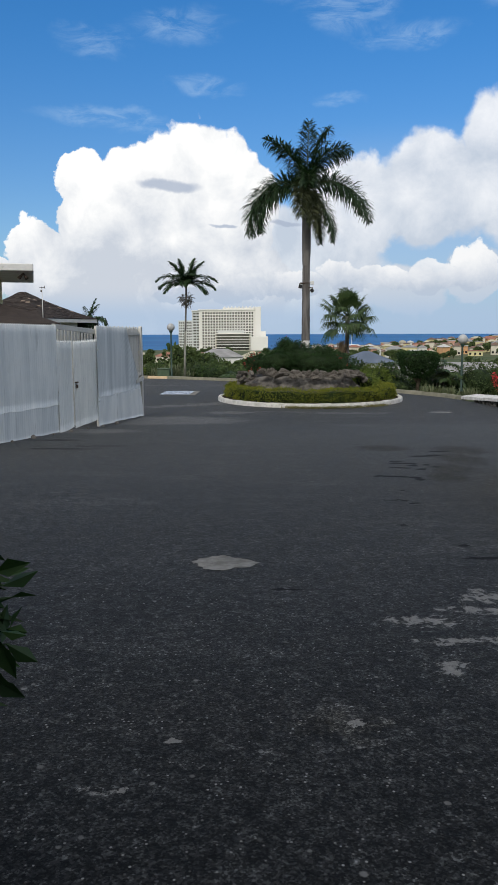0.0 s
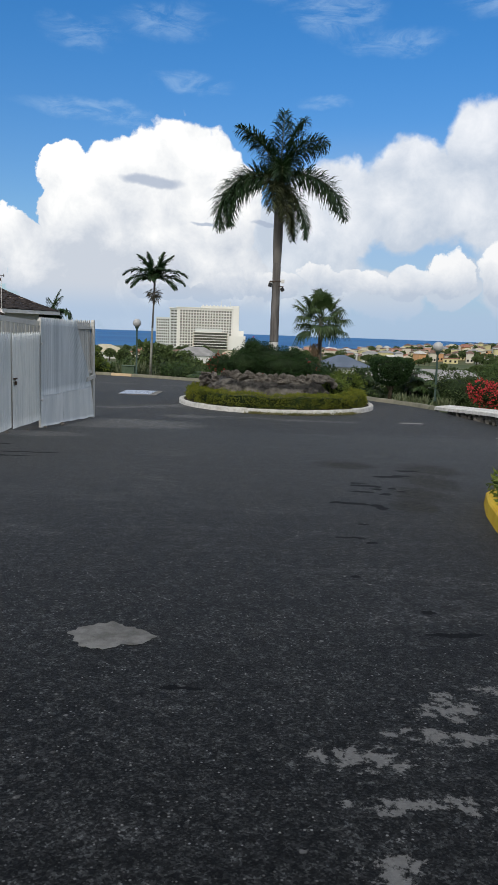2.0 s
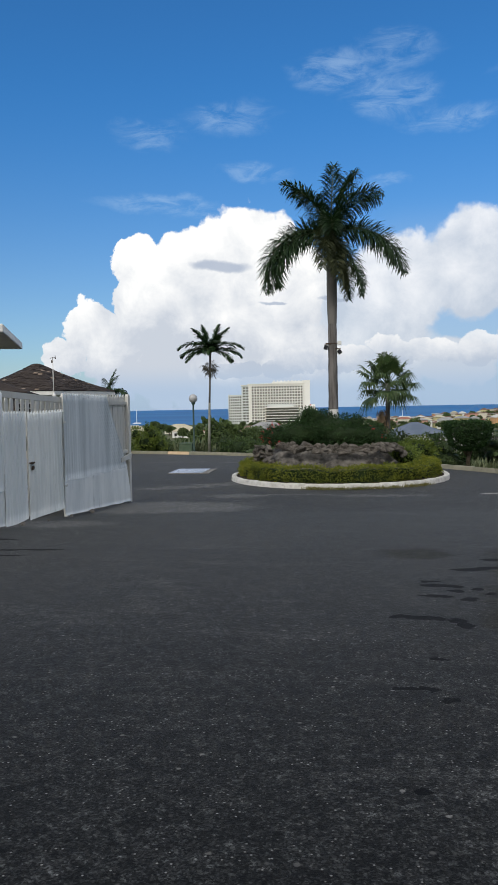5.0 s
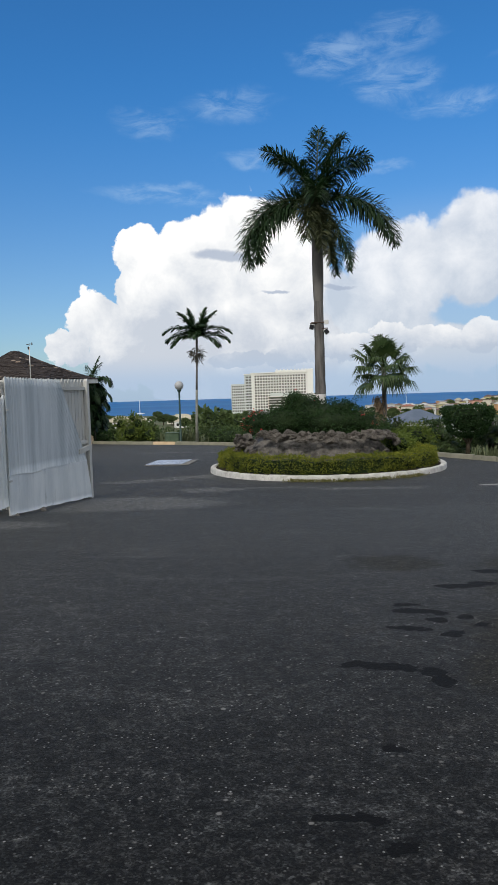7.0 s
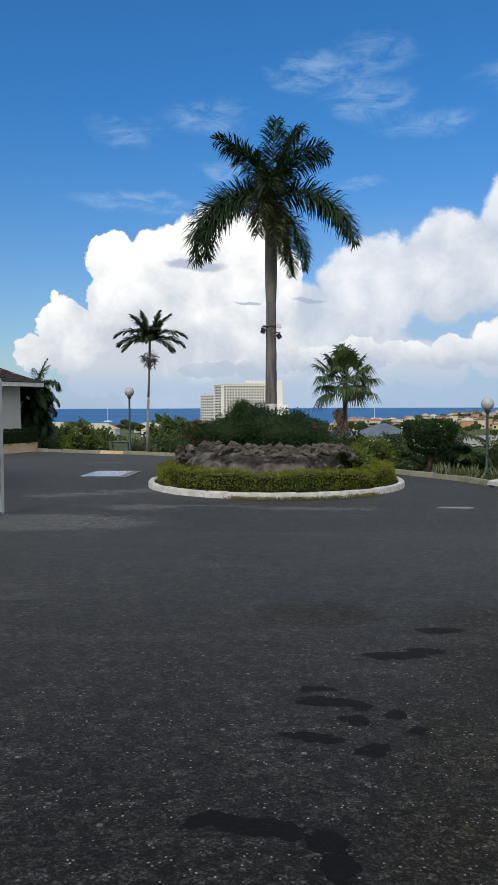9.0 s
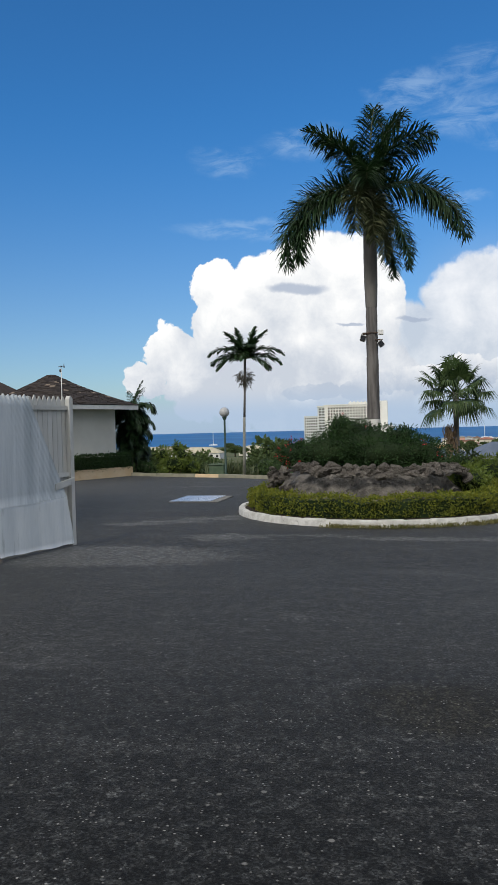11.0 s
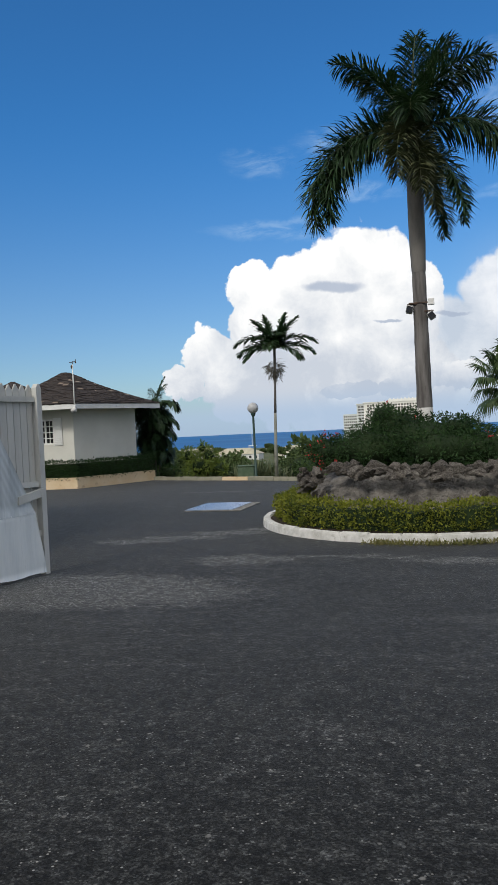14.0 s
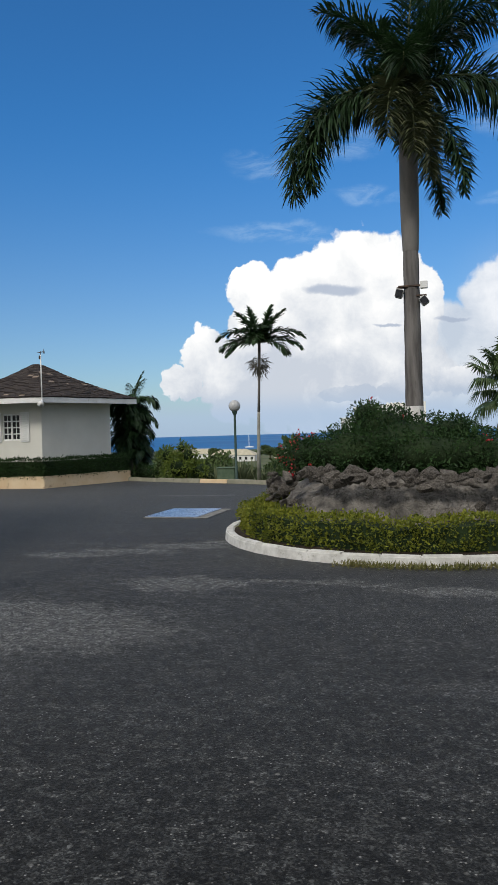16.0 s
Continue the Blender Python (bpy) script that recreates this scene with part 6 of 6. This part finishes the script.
# ---- town ----
def house(at, w, d, h, roof, wall, turn, hip, seed, label):
    rs = random.Random(seed)
    e = thing("house", at, label, "house", "houses of the town", turn=turn)
    part("wall", box(w, d, h + 3, (0, 0, -3), 0.05), "wall_" + wall, e)
    o = 0.5
    if hip:
        rl, rh = max(0.5, (w - d) * 0.5), 0.28 * d
        v = [(-w / 2 - o, -d / 2 - o, h), (w / 2 + o, -d / 2 - o, h), (w / 2 + o, d / 2 + o, h), (-w / 2 - o, d / 2 + o, h), (-rl, 0, h + rh), (rl, 0, h + rh)]
        f = [(0, 1, 5, 4), (1, 2, 5), (2, 3, 4, 5), (3, 0, 4), (3, 2, 1, 0)]
        obj("roof", mesh_of("roof", v, f, "roof_" + roof), e)
    else:
        part("roof", box(w + 0.8, d + 0.8, 0.35, (0, 0, h), 0.05), "roof_" + roof, e)
    n = max(2, int(w / 2.6))
    for fl in range(max(1, int(h / 2.9))):
        for i in range(n):
            win = part("window", box(1.1, 0.12, 1.2, (-w / 2 + (i + 0.5) * w / n, -d / 2 - 0.02, 0.9 + fl * 2.9), 0.02), "glass", e)
    return e


def build_town():
    rs = random.Random(19)
    roofs, walls = ["terracotta", "brown", "brown", "brown", "grey", "grey", "sand", "sand", "pale"], ["pink", "orange", "yellow", "cream", "cream", "pale", "pale", "cream"]
    word = {"pale": "pale", "terracotta": "terracotta", "brown": "brown", "grey": "grey", "sand": "sandy", "slate": "blue-grey"}
    placed = []
    for i in range(1500):
        y = rs.uniform(430, 730)
        x = y * rs.uniform(0.065, 0.46)
        if any((x - a) ** 2 + ((y - b) * 0.40) ** 2 < 6.4 ** 2 for a, b in placed):
            continue
        placed.append((x, y))
        r, wl = rs.choice(roofs), rs.choice(walls)
        hip = rs.random() < 0.5
        house((x, y, land_z(x, y)), rs.uniform(4.0, 9.5), rs.uniform(4, 6.5), rs.choice((2.4, 2.6, 3.0, 3.4, 5.0, 5.6)), r, wl, rs.uniform(-20, 20), hip, i, f"{wl} painted town house with a {word[r]} {'hipped' if hip else 'flat'} roof")
    for x, y, w, d, h, r, wl, t in ((14.2, 105, 6, 5.5, 2.6, "slate", "pale", 14), (24, 128, 10, 7, 3.0, "grey", "cream", -6), (36, 150, 26, 8, 3.2, "grey", "pale", 4), (8.9, 105, 4.6, 4.2, 2.3, "slate", "pale", -10),
                                    (-28, 92, 7, 6, 3.4, "grey", "cream", 10), (-38, 115, 9, 7, 3.2, "grey", "cream", 0), (-57, 150, 12, 8, 3.2, "slate", "pale", 0), (-26, 330, 13, 8, 3, "brown", "cream", 5), (-44, 350, 12, 8, 3, "terracotta", "cream", -8), (-58, 345, 12, 8, 3, "sand", "pale", 3), (-90, 360, 22, 10, 3, "sand", "pale", 0), (-75, 420, 15, 9, 3, "sand", "cream", 0), (-130, 420, 30, 10, 3, "sand", "pale", 0), (-14, 240, 14, 9, 5.0, "grey", "pale", 6), (-4, 260, 10, 9, 4.0, "sand", "pale", 6)):
        house((x, y, {14.2: -5.4, 8.9: -5.3, -28: -7.0}.get(x, land_z(x, y))), w, d, h, r, wl, t, True, int(x), f"{wl} painted house with a {word[r]} hipped roof")
    # turret house
    x, y = -17.2, 84.0
    z = -4.85
    e = thing("turret", (x, y, z), "cream turret with a pointed grey roof among the trees", "turret")
    obj("wall", mesh_of("wall", *turned([(0.85, -4), (0.85, 2.2)], 8), "wall_cream"), e)
    obj("roof", mesh_of("roof", *turned([(1.05, 2.15), (0.6, 2.7), (0.01, 3.45)], 8), "roof_grey"), e)
    for x, y in ((-215, 900), (120, 1050)):
        m = thing("sailing_boat", (x, y, -18.0), "small white sailing boat with a bare mast", "boat")
        obj("mast", mesh_of("mast", *tube([(0, 0, 0.5), (0, 0, 17)], (0.45, 0.3), 6), "white"), m)
        obj("hull", mesh_of("hull", *tube([(-5, 0, 0.4), (-3, 0, 0.2), (3, 0, 0.2), (6, 0, 0.8)], (0.5, 1.2, 1.2, 0.1), 8), "white"), m)


build_town()


# ---- hotel ----
def build_hotel():
    e = thing("hotel", (0, 760, -18), "tall white slab hotel with rows of balcony windows by the sea", "hotel")
    def block(name, x0, x1, z1, d, dy, mat):
        return part(name, box(x1 - x0, d, z1, ((x0 + x1) / 2, dy + d / 2, 0), 0.1), mat, e)
    pane = mesh_of("window", *joined([([(-0.5, -0.02, 0), (0.5, -0.02, 0), (0.5, -0.02, 1), (-0.5, -0.02, 1), (-0.5, 0.3, 0), (0.5, 0.3, 0), (0.5, 0.3, 1), (-0.5, 0.3, 1)], [(0, 1, 2, 3), (0, 3, 7, 4), (1, 5, 6, 2), (3, 2, 6, 7)])]), "hotel_window")
    def grid(x0, x1, z0, z1, nx, nz, y, fw=0.55, fh=0.72):
        for i in range(nx):
            for j in range(nz):
                w, h = (x1 - x0) / nx, (z1 - z0) / nz
                obj("window", pane, e, Matrix.Translation((x0 + (i + 0.5) * w, y - 0.06, z0 + (j + 0.5 - fh / 2) * h)) @ Matrix.Diagonal((w * fw, 1, h * fh, 1)))
    block("tower", -66, -10, 40.6, 16, 0, "hotel")
    grid(-63, -11, 2.5, 39.0, 19, 13, 0, 0.60, 0.60)
    part("cornice", box(57.4, 17.4, 0.9, (-38, 7.6, 40.4), 0.1), "hotel", e)
    part("stair_cap", box(9.4, 19.4, 0.9, (-69, 9.2, 39.4), 0.1), "hotel", e)
    for i in range(20):
        part("rib", box(0.7, 0.9, 37.5, (-63 + i * 52 / 19, -0.4, 2.2), 0.05), "hotel", e)
    block("stair_tower", -73, -65, 39.5, 18, 0.6, "hotel_side")
    grid(-72, -65.5, 2, 38.5, 2, 13, 0.6, 0.75, 0.5)
    block("wing", -87, -73, 30.5, 16, 4, "hotel_side")
    grid(-86.5, -73.5, 2, 29.5, 7, 10, 4, 0.6, 0.55)
    block("end_tower", -10, -4, 43.8, 17, -0.5, "hotel")
    for i in range(9):
        part("roof_fin", box(1.3, 3, 3.6, (-40 + i * 3.6, 1, 40.4), 0.1), "hotel", e)
    part("roof_plant", box(34, 10, 2.6, (-25, 6, 40.4), 0.1), "hotel", e)
    for x in (-22, -13):
        obj("aerial", mesh_of("aerial", *tube([(x, 5, 42), (x, 5, 48)], (0.25, 0.1), 6), "hotel_side"), e)
    g = thing("hotel_annex", (0, 740, -18), "low stepped white annex with grey window bands before the hotel", "building")
    part("terrace", box(34, 12, 17.6, (-31, 2, 0), 0.1), "wall_cream", g)
    for j in range(6):
        part("window_band", box(32, 1.2, 1.9, (-31, -4.0, 1.8 + 2.6 * j), 0.02), "hotel_window", g)
        part("balcony_slab", box(34.6, 1.6, 0.6, (-31, -4.4, 3.8 + 2.6 * j), 0.05), "hotel", g)
    part("upper_floor", box(26, 10, 3.2, (-33, 3, 17.4), 0.1), "hotel_side", g)
    part("side_block", box(18, 14, 14.5, (-6, 4, 0), 0.1), "hotel", g)
    part("side_tower", box(5, 6, 19.5, (-1.5, 5, 0), 0.1), "hotel", g)


build_hotel()
